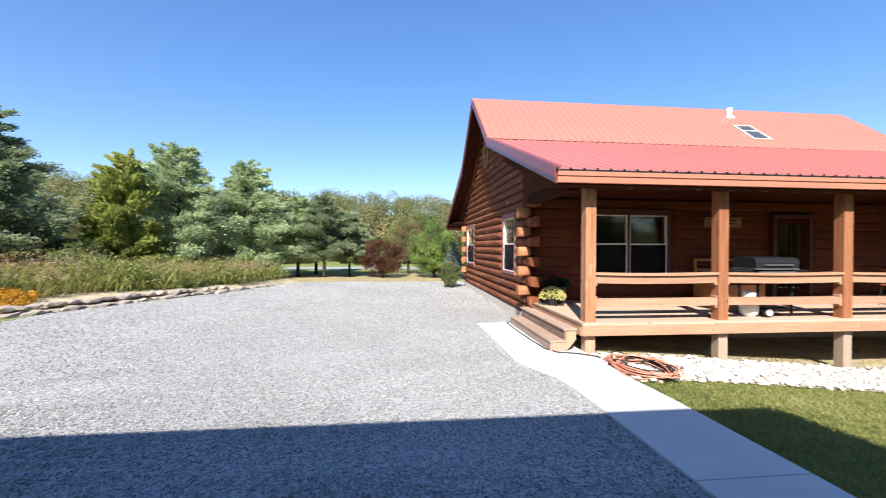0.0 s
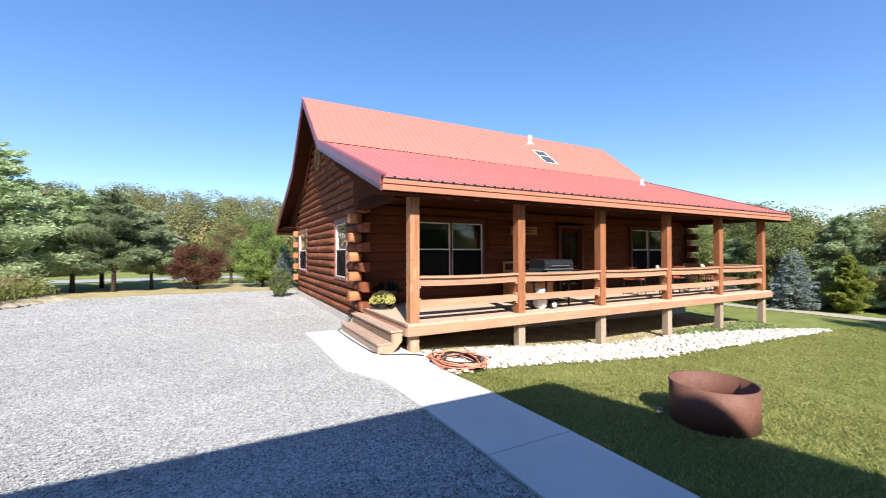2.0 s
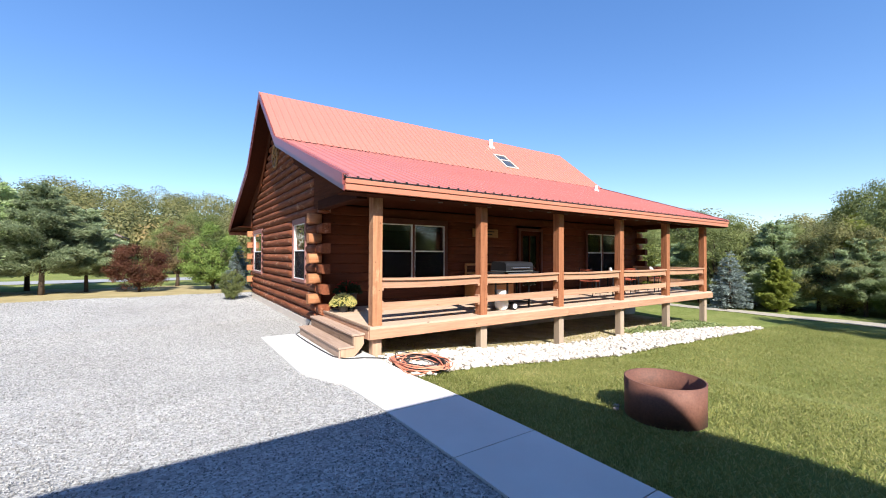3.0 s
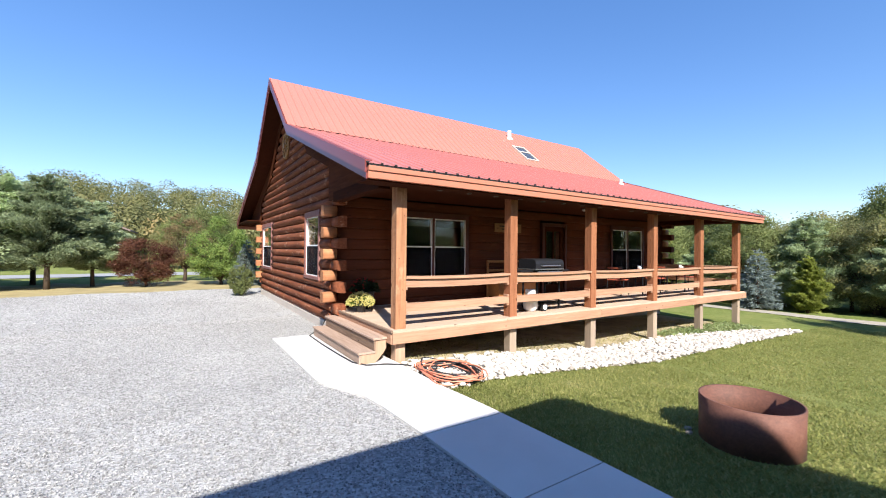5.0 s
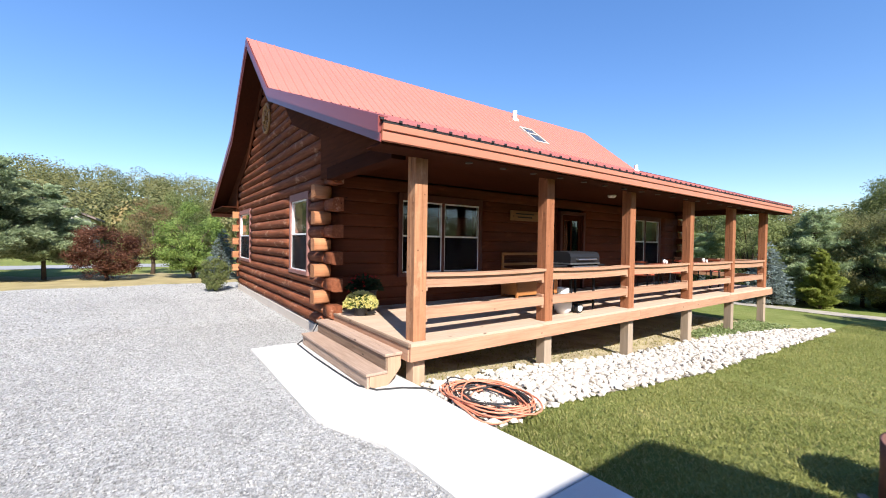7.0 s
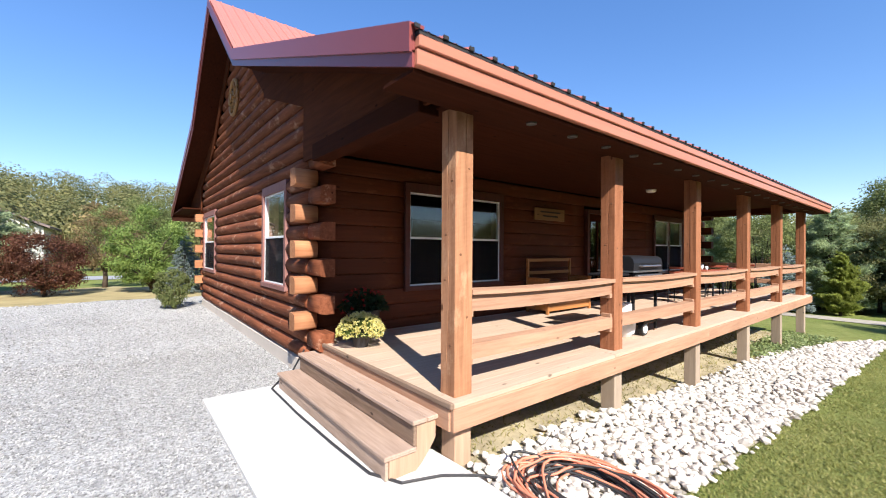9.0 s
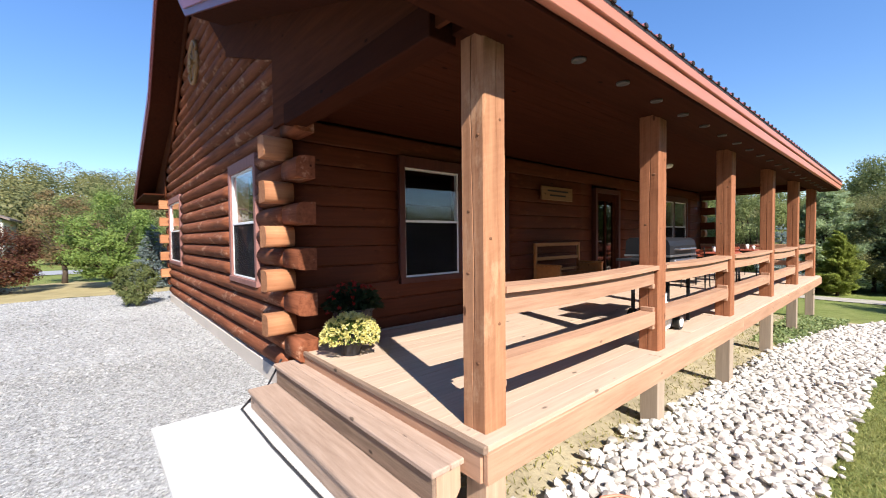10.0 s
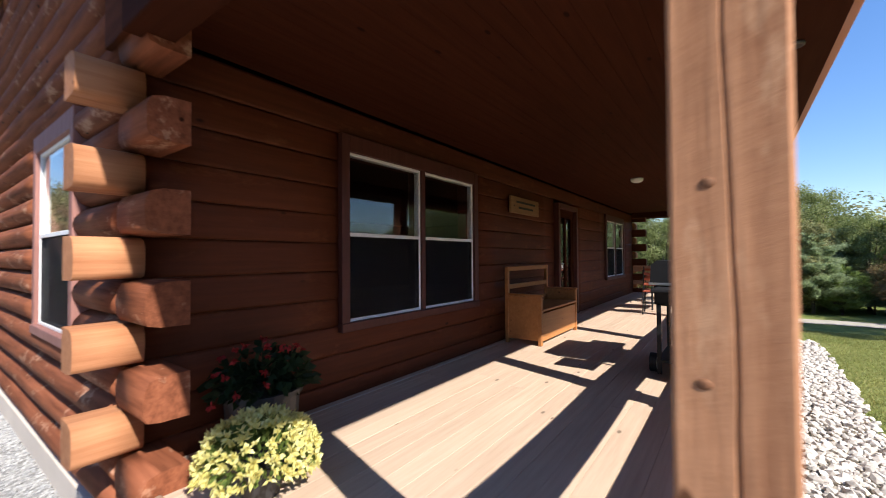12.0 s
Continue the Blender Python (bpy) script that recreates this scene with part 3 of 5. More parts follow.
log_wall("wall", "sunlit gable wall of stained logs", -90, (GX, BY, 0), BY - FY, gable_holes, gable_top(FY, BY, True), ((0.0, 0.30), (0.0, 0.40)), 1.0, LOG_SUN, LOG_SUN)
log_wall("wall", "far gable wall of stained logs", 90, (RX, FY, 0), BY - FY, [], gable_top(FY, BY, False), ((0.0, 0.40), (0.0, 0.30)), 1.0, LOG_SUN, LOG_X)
log_wall("wall", "back wall of stained logs", 180, (RX, BY, 0), RX - GX, [], straight(RX - GX, 2.86), ((0.27, 0.0), (0.27, 0.0)))

bm = bmesh.new()
box(bm, GX - 0.085, GX + 0.25, FY + 0.05, BY - 0.05, -0.6, BASE)
box(bm, RX - 0.25, RX - 0.03, FY + 0.05, BY - 0.05, -1.2, BASE)
box(bm, GX + 0.25, RX - 0.25, FY + 0.05, FY + 0.25, -1.2, BASE)
box(bm, GX + 0.25, RX - 0.25, BY - 0.25, BY - 0.05, -1.2, BASE)
part("foundation", bm, BLOCK, cabin, "tan concrete foundation strip")
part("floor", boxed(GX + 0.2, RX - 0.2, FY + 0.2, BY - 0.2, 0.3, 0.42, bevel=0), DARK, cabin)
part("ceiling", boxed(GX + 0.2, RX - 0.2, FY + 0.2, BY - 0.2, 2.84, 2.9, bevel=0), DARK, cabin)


def framed(wall_m, a, b, z0, z1, panels, curtain=0.0, casing=None):
    """A window in a wall: brown casing, white vinyl sashes, panes; local x along the wall, -y outwards."""
    casing = casing or CASING_Z
    head = 0.14

    def placed(bm):
        bmesh.ops.transform(bm, matrix=wall_m, verts=bm.verts)
        return bm
    bm = bmesh.new()
    box(bm, a, a + 0.085, -0.10, 0.16, z0, z1, 0.004)
    box(bm, b - 0.085, b, -0.10, 0.16, z0, z1, 0.004)
    box(bm, a + 0.085, b - 0.085, -0.10, 0.16, z1 - head, z1, 0.004)
    window = part("window", placed(bm), casing, cabin, "double-hung window with brown casing")
    bm = bmesh.new()
    box(bm, a - 0.004, b + 0.004, -0.112, 0.16, z0 - 0.03, z0 + 0.045, 0.006)
    sub("window_sill", placed(bm), casing, window)
    inner0, inner1 = a + 0.085, b - 0.085
    gap = 0.06 if panels > 1 else 0
    w = (inner1 - inner0 - gap * (panels - 1)) / panels
    if gap:
        bm = bmesh.new()
        box(bm, inner0 + w, inner0 + w + gap, -0.09, 0.1, z0 + 0.045, z1 - head, 0.004)
        sub("mullion", placed(bm), CASING_Z, window)
    for i in range(panels):
        x0 = inner0 + i * (w + gap)
        x1, lo, hi = x0 + w, z0 + 0.045, z1 - head
        mid = (lo + hi) / 2 + 0.02
        bm = bmesh.new()
        for q in ((x0, x0 + 0.024, lo, hi), (x1 - 0.024, x1, lo, hi), (x0 + 0.024, x1 - 0.024, lo, lo + 0.026), (x0 + 0.024, x1 - 0.024, hi - 0.026, hi), (x0 + 0.024, x1 - 0.024, mid - 0.016, mid + 0.016)):
            box(bm, q[0], q[1], -0.07, 0.0, q[2], q[3], 0.003)
        sub("window_frame", placed(bm), VINYL, window, "white vinyl sash frame")
        for p0, p1, d in ((lo + 0.026, mid - 0.016, -0.04), (mid + 0.016, hi - 0.026, -0.055)):
            bm = bmesh.new()
            box(bm, x0 + 0.024, x1 - 0.024, d, d + 0.006, p0, p1)
            g = sub("pane", placed(bm), GLASS, window)
            g.visible_shadow = False
        bm = bmesh.new()
        box(bm, x0 + 0.024, x1 - 0.024, -0.062, -0.0605, lo + 0.026, mid - 0.016)
        sub("insect_screen", placed(bm), SCREEN, window, "dark insect screen")
        if curtain:
            bm = bmesh.new()
            cols = 40
            pts = [(x0 + (x1 - x0) * q / cols, 0.13 + 0.022 * math.sin(q * 1.25) + 0.008 * math.sin(q * 0.47)) for q in range(cols + 1)]
            lo_v = [bm.verts.new((x, y, lo)) for x, y in pts]
            hi_v = [bm.verts.new((x, y, lo + (hi - lo) * curtain)) for x, y in pts]
            for q in range(cols):
                bm.faces.new((lo_v[q], lo_v[q + 1], hi_v[q + 1], hi_v[q]))
            sub("curtain", placed(bm), CURTAIN, window, "pale hanging curtain")
    return window


def sub(name, bm, material, parent, label="", smooth=False):
    ob = new(name, as_mesh(name, bm, material, smooth))
    ob.parent = parent
    return tagged(ob, label)


front_m = pose(0, FY + 0.045, 0)
gable_m = pose(GX, 0, 0, 0, 0, -90)
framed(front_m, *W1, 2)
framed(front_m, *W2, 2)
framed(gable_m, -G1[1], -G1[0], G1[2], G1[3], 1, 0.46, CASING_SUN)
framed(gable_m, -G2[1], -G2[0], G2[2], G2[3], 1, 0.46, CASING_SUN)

# front door: dark wood with a tall glazed light
bm = bmesh.new()
box(bm, 9.22, 9.31, FY - 0.1, FY + 0.15, 0.42, 2.52, 0.004)
box(bm, 10.21, 10.30, FY - 0.1, FY + 0.15, 0.42, 2.52, 0.004)
box(bm, 9.31, 10.21, FY - 0.1, FY + 0.15, 2.43, 2.52, 0.004)
door = part("door", bm, CASING_Z, cabin, "dark glazed front door")
bm = bmesh.new()
for q in ((9.31, 9.45, 0.44, 2.43), (10.07, 10.21, 0.44, 2.43), (9.45, 10.07, 0.44, 0.68), (9.45, 10.07, 2.28, 2.43), (9.73, 9.79, 0.68, 2.28)):
    box(bm, q[0], q[1], FY - 0.03, FY + 0.02, q[2], q[3], 0.003)
sub("door_leaf", bm, BROWN_X, door)
for a, b in ((9.45, 9.73), (9.79, 10.07)):
    sub("pane", boxed(a, b, FY - 0.01, FY - 0.004, 0.68, 2.28, bevel=0), GLASS, door).visible_shadow = False
bm = bmesh.new()
tube(bm, [(9.38, FY - 0.03, 1.42), (9.38, FY - 0.09, 1.42), (9.47, FY - 0.09, 1.42)], 0.012)
sub("door_handle", bm, GREY_METAL, door, "metal lever handle")

# wheel ornament in the gable
bm = bmesh.new()
ring = [(GX - 0.13, 13.6 + 0.36 * math.cos(a), 4.78 + 0.36 * math.sin(a)) for a in np.linspace(0, 2 * math.pi, 33)[:-1]]
tube(bm, ring, 0.035, 8, True)
for a in np.linspace(0, math.pi, 5)[:-1]:
    tube(bm, [(GX - 0.13, 13.6 + 0.35 * math.cos(a), 4.78 + 0.35 * math.sin(a)), (GX - 0.13, 13.6 - 0.35 * math.cos(a), 4.78 - 0.35 * math.sin(a))], 0.016, 6)
tube(bm, [(GX - 0.19, 13.6, 4.78), (GX - 0.05, 13.6, 4.78)], 0.06, 10)
solid("wagon_wheel", bm, GOLD, "round golden wooden wheel ornament on the gable", "ornament")

# ---- roof ----
X0, X1 = 2.42, 16.42
bm = bmesh.new()
outline = [EAVE_F, BREAK_F, (RIDGE_Y, RIDGE_Z), BREAK_B, EAVE_B]
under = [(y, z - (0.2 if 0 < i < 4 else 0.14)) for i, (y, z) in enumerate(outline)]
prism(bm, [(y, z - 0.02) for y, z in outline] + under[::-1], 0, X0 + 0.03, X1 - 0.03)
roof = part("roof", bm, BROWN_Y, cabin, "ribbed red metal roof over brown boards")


def panel_mesh(a, b, width, lift, paint):
    """One ribbed steel sheet from the lower edge a to the upper edge b (y, z)."""
    verts, fs = [], []
    prof = []
    for r in range(4):
        x = width * r / 4
        prof += [(x, 0.026), (x + 0.014, 0.026), (x + 0.03, 0.004), (x + 0.085, 0.004), (x + 0.09, 0.009), (x + 0.10, 0.009), (x + 0.105, 0.004), (x + width / 4 - 0.016, 0.004)]
    prof.append((width, 0.026))
    d = Vector((b[0] - a[0], b[1] - a[1])).normalized()
    nrm = (-d.y, d.x) if d.x > 0 else (d.y, -d.x)
    for p in (a, b):
        for x, h in prof:
            verts.append((x, p[0] + nrm[0] * (h + lift), p[1] + nrm[1] * (h + lift)))
    k = len(prof)
    for i in range(k - 1):
        fs.append((i, i + 1, k + i + 1, k + i) if d.x > 0 else (i + 1, i, k + i, k + i + 1))
    return raw_mesh("roof_panel", verts, fs, paint)


PW = (X1 - X0) / 16
low_f = (EAVE_F[0] - 0.05, EAVE_F[1] - 0.018)
sheets = [panel_mesh(low_f, (BREAK_F[0], BREAK_F[1]), PW, 0.004, ROOF_LOW_SHADE), panel_mesh((BREAK_F[0] - 0.06, BREAK_F[1] - 0.035), (RIDGE_Y, RIDGE_Z), PW, 0.04, ROOF_RED), panel_mesh(BREAK_B, (RIDGE_Y, RIDGE_Z), PW, 0.0, ROOF_RED), panel_mesh(EAVE_B, (BREAK_B[0], BREAK_B[1]), PW, 0.0, ROOF_LOW_SHADE)]
for i in range(16):
    for me in sheets:
        ob = new("roof_panel", me)
        ob.parent = roof
        ob.location = (X0 + PW * i, 0, 0)
bm = bmesh.new()
prism(bm, [(RIDGE_Y - 0.17, RIDGE_Z - 0.11), (RIDGE_Y - 0.17, RIDGE_Z - 0.085), (RIDGE_Y, RIDGE_Z + 0.055), (RIDGE_Y + 0.17, RIDGE_Z - 0.085), (RIDGE_Y + 0.17, RIDGE_Z - 0.11), (RIDGE_Y, RIDGE_Z + 0.03)], 0, X0 - 0.01, X1 + 0.01)
sub("ridge_cap", bm, ROOF_RED, roof)
for x0, x1 in ((X0 - 0.012, X0 + 0.028), (X1 - 0.028, X1 + 0.012)):
    for (a, b), hgt in zip(zip(outline, outline[1:]), (0.225, 0.225, 0.225, 0.225)):
        bm = bmesh.new()
        prism(bm, [(a[0], a[1] + 0.045), (b[0], b[1] + 0.045), (b[0], b[1] - 0.135), (a[0], a[1] - 0.135)], 0, x0, x1)
        sub("rake_trim", bm, TRIM_RED, roof)
        bm = bmesh.new()
        set_in = 0.022 if x0 < 5 else 0.0
        prism(bm, [(a[0], a[1] - 0.12), (b[0], b[1] - 0.12), (b[0], b[1] - hgt), (a[0], a[1] - hgt)], 0, x0 + set_in, x1 + set_in - 0.022)
        sub("rake_board", bm, TRIM_RED, roof)
        bm = bmesh.new()
        inner = x1 if x0 < 5 else x0 - 0.07
        prism(bm, [(a[0], a[1] + 0.05), (b[0], b[1] + 0.05), (b[0], b[1] + 0.03), (a[0], a[1] + 0.03)], 0, inner, inner + 0.07)
        sub("rake_flange", bm, TRIM_RED, roof)
# foam closure and fascia boards along the eave
bm = bmesh.new()
for x in (X0 + 0.03,):
    box(bm, x, X1 - 0.03, EAVE_F[0] - 0.045, EAVE_F[0] + 0.05, EAVE_F[1] - 0.035, EAVE_F[1] - 0.008)
for i in range(64):
    x = X0 + PW / 4 * i
    box(bm, x - 0.012, x + 0.026, EAVE_F[0] - 0.062, EAVE_F[0] - 0.051, EAVE_F[1] - 0.012, EAVE_F[1] + 0.012)
sub("closure_strip", bm, CLOSURE, roof)
bm = bmesh.new()
box(bm, X0 + 0.03, X1 - 0.03, BREAK_F[0] - 0.05, BREAK_F[0] - 0.02, BREAK_F[1] - 0.03, BREAK_F[1] + 0.026)
sub("closure_strip", bm, CLOSURE, roof)
sub("fascia", boxed(X0 + 0.03, X1 - 0.03, EAVE_F[0] - 0.03, EAVE_F[0] + 0.02, EAVE_F[1] - 0.215, EAVE_F[1] - 0.112), FASCIA_X, roof, "orange-brown painted fascia board")
sub("fascia", boxed(X0 + 0.03, X1 - 0.03, EAVE_F[0] - 0.05, EAVE_F[0] + 0.02, EAVE_F[1] - 0.109, EAVE_F[1] - 0.037), FASCIA_X, roof)
sub("fascia", boxed(X0 + 0.03, X1 - 0.03, EAVE_B[0] - 0.02, EAVE_B[0] + 0.03, EAVE_B[1] - 0.27, EAVE_B[1] - 0.04), FASCIA_X, roof)
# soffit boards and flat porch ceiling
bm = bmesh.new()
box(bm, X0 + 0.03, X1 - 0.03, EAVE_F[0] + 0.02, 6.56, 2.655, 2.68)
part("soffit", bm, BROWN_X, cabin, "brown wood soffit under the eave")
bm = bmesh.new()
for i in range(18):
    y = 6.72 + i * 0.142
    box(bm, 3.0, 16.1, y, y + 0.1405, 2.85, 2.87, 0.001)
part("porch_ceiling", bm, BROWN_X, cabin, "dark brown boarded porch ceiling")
# boards that close the porch gable above its end beam, and the frieze under the rakes
for x0, x1 in ((GX - 0.13, GX - 0.1), (RX + 0.1, RX + 0.13)):
    for y0, y1 in ((6.56, FY + 0.1), (BY - 0.1, EAVE_B[0] - 0.05)):
        bm = bmesh.new()
        prism(bm, [(y0, 2.70), (y1, 2.70), (y1, roof_z(y1) - 0.13), (y0, roof_z(y0) - 0.13)], 0, x0, x1)
        part("porch_gable", bm, BOARD_Y, cabin, "flush brown boards closing the porch gable")
    for a, b, dep in (((FY + 0.1, roof_z(FY + 0.1)), BREAK_F, 0.62), (BREAK_F, (RIDGE_Y, RIDGE_Z), 0.55), ((RIDGE_Y, RIDGE_Z), BREAK_B, 0.55), (BREAK_B, (BY - 0.1, roof_z(BY - 0.1)), 0.62)):
        bm = bmesh.new()
        prism(bm, [(a[0], a[1] - 0.13), (b[0], b[1] - 0.13), (b[0], b[1] - dep), (a[0], a[1] - dep)], 0, x0, x1)
        part("frieze_board", bm, BOARD_Y, cabin)
bm = bmesh.new()
prism(bm, [(BY + 0.05, 2.74), (EAVE_B[0], 2.74), (EAVE_B[0], 2.78), (BY + 0.05, 2.78)], 0, X0 + 0.03, X1 - 0.03)
part("soffit", bm, BROWN_X, cabin)

# skylight and vent pipes on the upper slope
slope = (RIDGE_Z - BREAK_F[1]) / (RIDGE_Y - BREAK_F[0])
sl_m = Matrix.Translation((0, BREAK_F[0], BREAK_F[1])) @ Matrix.Rotation(math.atan(slope), 4, "X")


def on_slope(bm):
    bmesh.ops.transform(bm, matrix=sl_m, verts=bm.verts)
    return bm


def skylight(x0, x1, s0, s1):
    th = thing("skylight", "small skylight with pale metal frame on red roof", "skylight", sl_m @ Vector((x0, s0, 0)))
    bm = bmesh.new()
    for q in ((x0, x0 + 0.07, s0, s1), (x1 - 0.07, x1, s0, s1), (x0 + 0.07, x1 - 0.07, s0, s0 + 0.07), (x0 + 0.07, x1 - 0.07, s1 - 0.07, s1)):
        box(bm, q[0], q[1], q[2], q[3], 0.0, 0.12, 0.005)
    part("frame", on_slope(bm), BEIGE, th)
    bm = bmesh.new()
    box(bm, x0 + 0.07, x1 - 0.07, s0 + 0.07, s1 - 0.07, 0.09, 0.1)
    part("pane", on_slope(bm), SKYPANE, th)
    bm = bmesh.new()
    box(bm, x0 + 0.07, x1 - 0.07, s0 + (s1 - s0) * 0.55, s0 + (s1 - s0) * 0.62, 0.101, 0.112)
    part("bar", on_slope(bm), BEIGE, th)


def vent_pipe(x, y, r, h):
    bm = bmesh.new()
    z = roof_z(y) - 0.05
    lathe(bm, [(r * 1.9, z), (r * 1.9, z + 0.06), (r, z + 0.12), (r, z + h), (r * 0.8, z + h), (r * 0.8, z + h - 0.03)], (x, y), 16)
    solid("vent_pipe", bm, WHITE_PAINT, "short white vent pipe standing on roof", "vent pipe", smooth=False)


skylight(10.9, 11.55, 0.42, 1.5)
vent_pipe(11.45, 13.1, 0.085, 0.4)
vent_pipe(14.2, 9.9, 0.06, 0.27)

# ---- porch ----
PY, PW2 = 6.64, 0.092      # line of posts, half width
DECK = 0.425
porch = thing("porch", "open timber porch with cedar posts and rails", "porch", (9.4, 7.9, -0.1))
post_x = [3.19, 5.60, 8.03, 10.58, 13.08, 15.60]


def post_bm(x, y, half, z0, z1, seed):
    """A square post with eased corners and a wandering drying crack down two of its faces."""
    bm = bmesh.new()
    rings, steps = [], 22
    e = 0.008
    for i in range(steps + 1):
        z = z0 + (z1 - z0) * i / steps
        w = 0.022 * noise.noise(Vector((z * 1.1, seed, 0))) + 0.006 * noise.noise(Vector((z * 6, seed, 3)))
        d = max(0.001, 0.016 * (0.45 + noise.noise(Vector((z * 0.9, seed, 8)))))
        g = 0.005
        rough = [0.0018 * noise.noise(Vector((z * 9, seed, j))) for j in range(14)]
        prof = [(-half, -half + e), (-half, w - g), (-half + d, w), (-half, w + g), (-half, half - e), (-half + e, half), (half - e, half), (half, half - e), (half, -half + e), (half - e, -half), (0.02 - w + g, -half), (0.02 - w, -half + d * 0.6), (0.02 - w - g, -half), (-half + e, -half)]
        rings.append([bm.verts.new((x + px + rough[j], y + py + rough[-1 - j], z)) for j, (px, py) in enumerate(prof)])
    k = len(rings[0])
    for a, b in zip(rings, rings[1:]):
        for j in range(k):
            bm.faces.new((a[j], a[(j + 1) % k], b[(j + 1) % k], b[j]))
    bm.faces.new(rings[0][::-1]), bm.faces.new(rings[-1])
    bmesh.ops.recalc_face_normals(bm, faces=bm.faces)
    return bm


for i, x in enumerate(post_x):
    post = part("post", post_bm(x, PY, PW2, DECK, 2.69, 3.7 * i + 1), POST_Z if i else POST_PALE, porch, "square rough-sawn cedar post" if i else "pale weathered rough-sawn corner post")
    for side, off, z in ((0, -0.035, 0.82), (0, 0.04, 1.28), (0, 0.03, 1.72), (0, -0.045, 2.12), (1, 0.03, 1.02), (1, -0.04, 1.55), (1, 0.045, 2.2)):
        bm = bmesh.new()
        bmesh.ops.create_uvsphere(bm, u_segments=8, v_segments=5, radius=1)
        k = 0.75 + 0.5 * abs(noise.noise(Vector((x, z, off * 30))))
        dz = 0.13 * noise.noise(Vector((x * 3.1, z * 2.7, side)))
        for v in bm.verts:
            wide, thick = 0.016 * k, 0.005
            v.co = Vector((x - PW2 + 0.001 + v.co.x * thick, PY + off + v.co.y * wide, z + dz + v.co.z * 0.011)) if side == 0 else Vector((x + off + v.co.x * wide, PY - PW2 + 0.001 + v.co.y * thick, z + dz + v.co.z * 0.011))
        sub("knot", bm, KNOT, post, "", True)
    g = float(ground_z(x, PY))
    part("footing_post", boxed(x - 0.085, x + 0.085, PY - 0.09, PY + 0.08, g - 0.15, 0.235, bevel=0.006), TAN_Z if i == 0 else TREATED_Z, porch, "pale treated wood support post")
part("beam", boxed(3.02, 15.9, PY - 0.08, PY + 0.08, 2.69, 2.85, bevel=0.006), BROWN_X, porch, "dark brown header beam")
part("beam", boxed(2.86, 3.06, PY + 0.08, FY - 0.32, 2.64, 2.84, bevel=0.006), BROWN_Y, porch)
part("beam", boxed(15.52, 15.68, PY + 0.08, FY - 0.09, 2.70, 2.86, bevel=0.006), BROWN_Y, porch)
for i, (a, b) in enumerate(zip(post_x, post_x[1:])):
    a, b = a + PW2 - 0.004, b - PW2 + 0.004
    for nm, y0, y1, z0, z1, mt in (("rail_cap", -0.10, 0.10, 1.215, 1.253, CEDAR_X), ("upper_rail", -0.055, 0.03, 1.075, 1.213, CEDAR_X), ("lower_rail", -0.065, 0.065, 0.685, 0.81, CEDAR_X)):
        bm = bmesh.new()
        seg = 6
        for s in range(seg):
            xa, xb = a + (b - a) * s / seg, a + (b - a) * (s + 1) / seg
            box(bm, xa, xb, PY + y0, PY + y1, z0, z1)
        bmesh.ops.remove_doubles(bm, verts=bm.verts, dist=0.0005)
        sag = 0.018 if nm != "lower_rail" else 0.006
        for v in bm.verts:
            q = (v.co.x - a) / (b - a)
            v.co.z -= sag * 4 * q * (1 - q)
        part(nm, bm, mt, porch)
    for x in (a, b):
        s = 1 if x == a else -1
        for z0, z1 in ((1.03, 1.075), (0.64, 0.685), (0.81, 0.85)):
            part("rail_block", boxed(min(x, x + s * 0.045), max(x, x + s * 0.045), PY - 0.06, PY + 0.06, z0, z1, bevel=0.004), CEDAR_X, porch)
for x0, x1, y0 in ((post_x[5] - 0.06, post_x[5] + 0.06, PY + PW2),):
    for z0, z1 in ((1.215, 1.253), (1.075, 1.213), (0.685, 0.81)):
        part("end_rail", boxed(x0, x1, y0, FY - 0.1, z0, z1, bevel=0.004), CEDAR_Y, porch)
# deck boards along the porch, rim boards, joists
rng2 = random.Random(8)
y = 6.46
row = 0
while y < FY - 0.12:
    w = 0.138
    cuts = [3.0] + sorted([5.3 + 0.3 * rng2.random() + 1.2 * (row % 3), 10.1 + 0.4 * rng2.random() + (row % 2)]) + [15.86]
    for a, b in zip(cuts, cuts[1:]):
        dz = rng2.uniform(-0.002, 0.002)
        part("deck_board", boxed(a + 0.003, b - 0.003, y, y + w - 0.0018, DECK - 0.036 + dz, DECK + dz, bevel=0.001), DECK_X, porch)
    y += w
    row += 1
for a, b in ((3.0, 8.16), (8.164, 13.14), (13.144, 15.88)):
    part("rim_board", boxed(a, b, 6.44, 6.478, 0.215, DECK - 0.038, bevel=0.005), CEDAR_X, porch, "long cedar rim board")
part("rim_board", boxed(2.985, 3.022, 6.48, FY - 0.14, 0.215, DECK - 0.038, bevel=0.005), CEDAR_Y, porch)
part("rim_board", boxed(15.84, 15.88, 6.48, FY - 0.14, 0.215, DECK - 0.038, bevel=0.005), CEDAR_Y, porch)
part("edge_strip", boxed(2.972, 3.01, 6.44, FY - 0.33, DECK - 0.036, DECK + 0.012, bevel=0.008), EDGE_Y, porch, "worn dark edge strip of the deck")
for i in range(22):
    x = 3.4 + i * 0.57
    part("joist", boxed(x, x + 0.04, 6.48, FY - 0.14, 0.2, DECK - 0.04, bevel=0), TREATED_Z, porch)
part("flashing", boxed(3.3, 9.2, FY - 0.135, FY - 0.128, DECK + 0.003, DECK + 0.010, bevel=0), BEIGE, porch, "thin pale flashing strip along the wall foot")
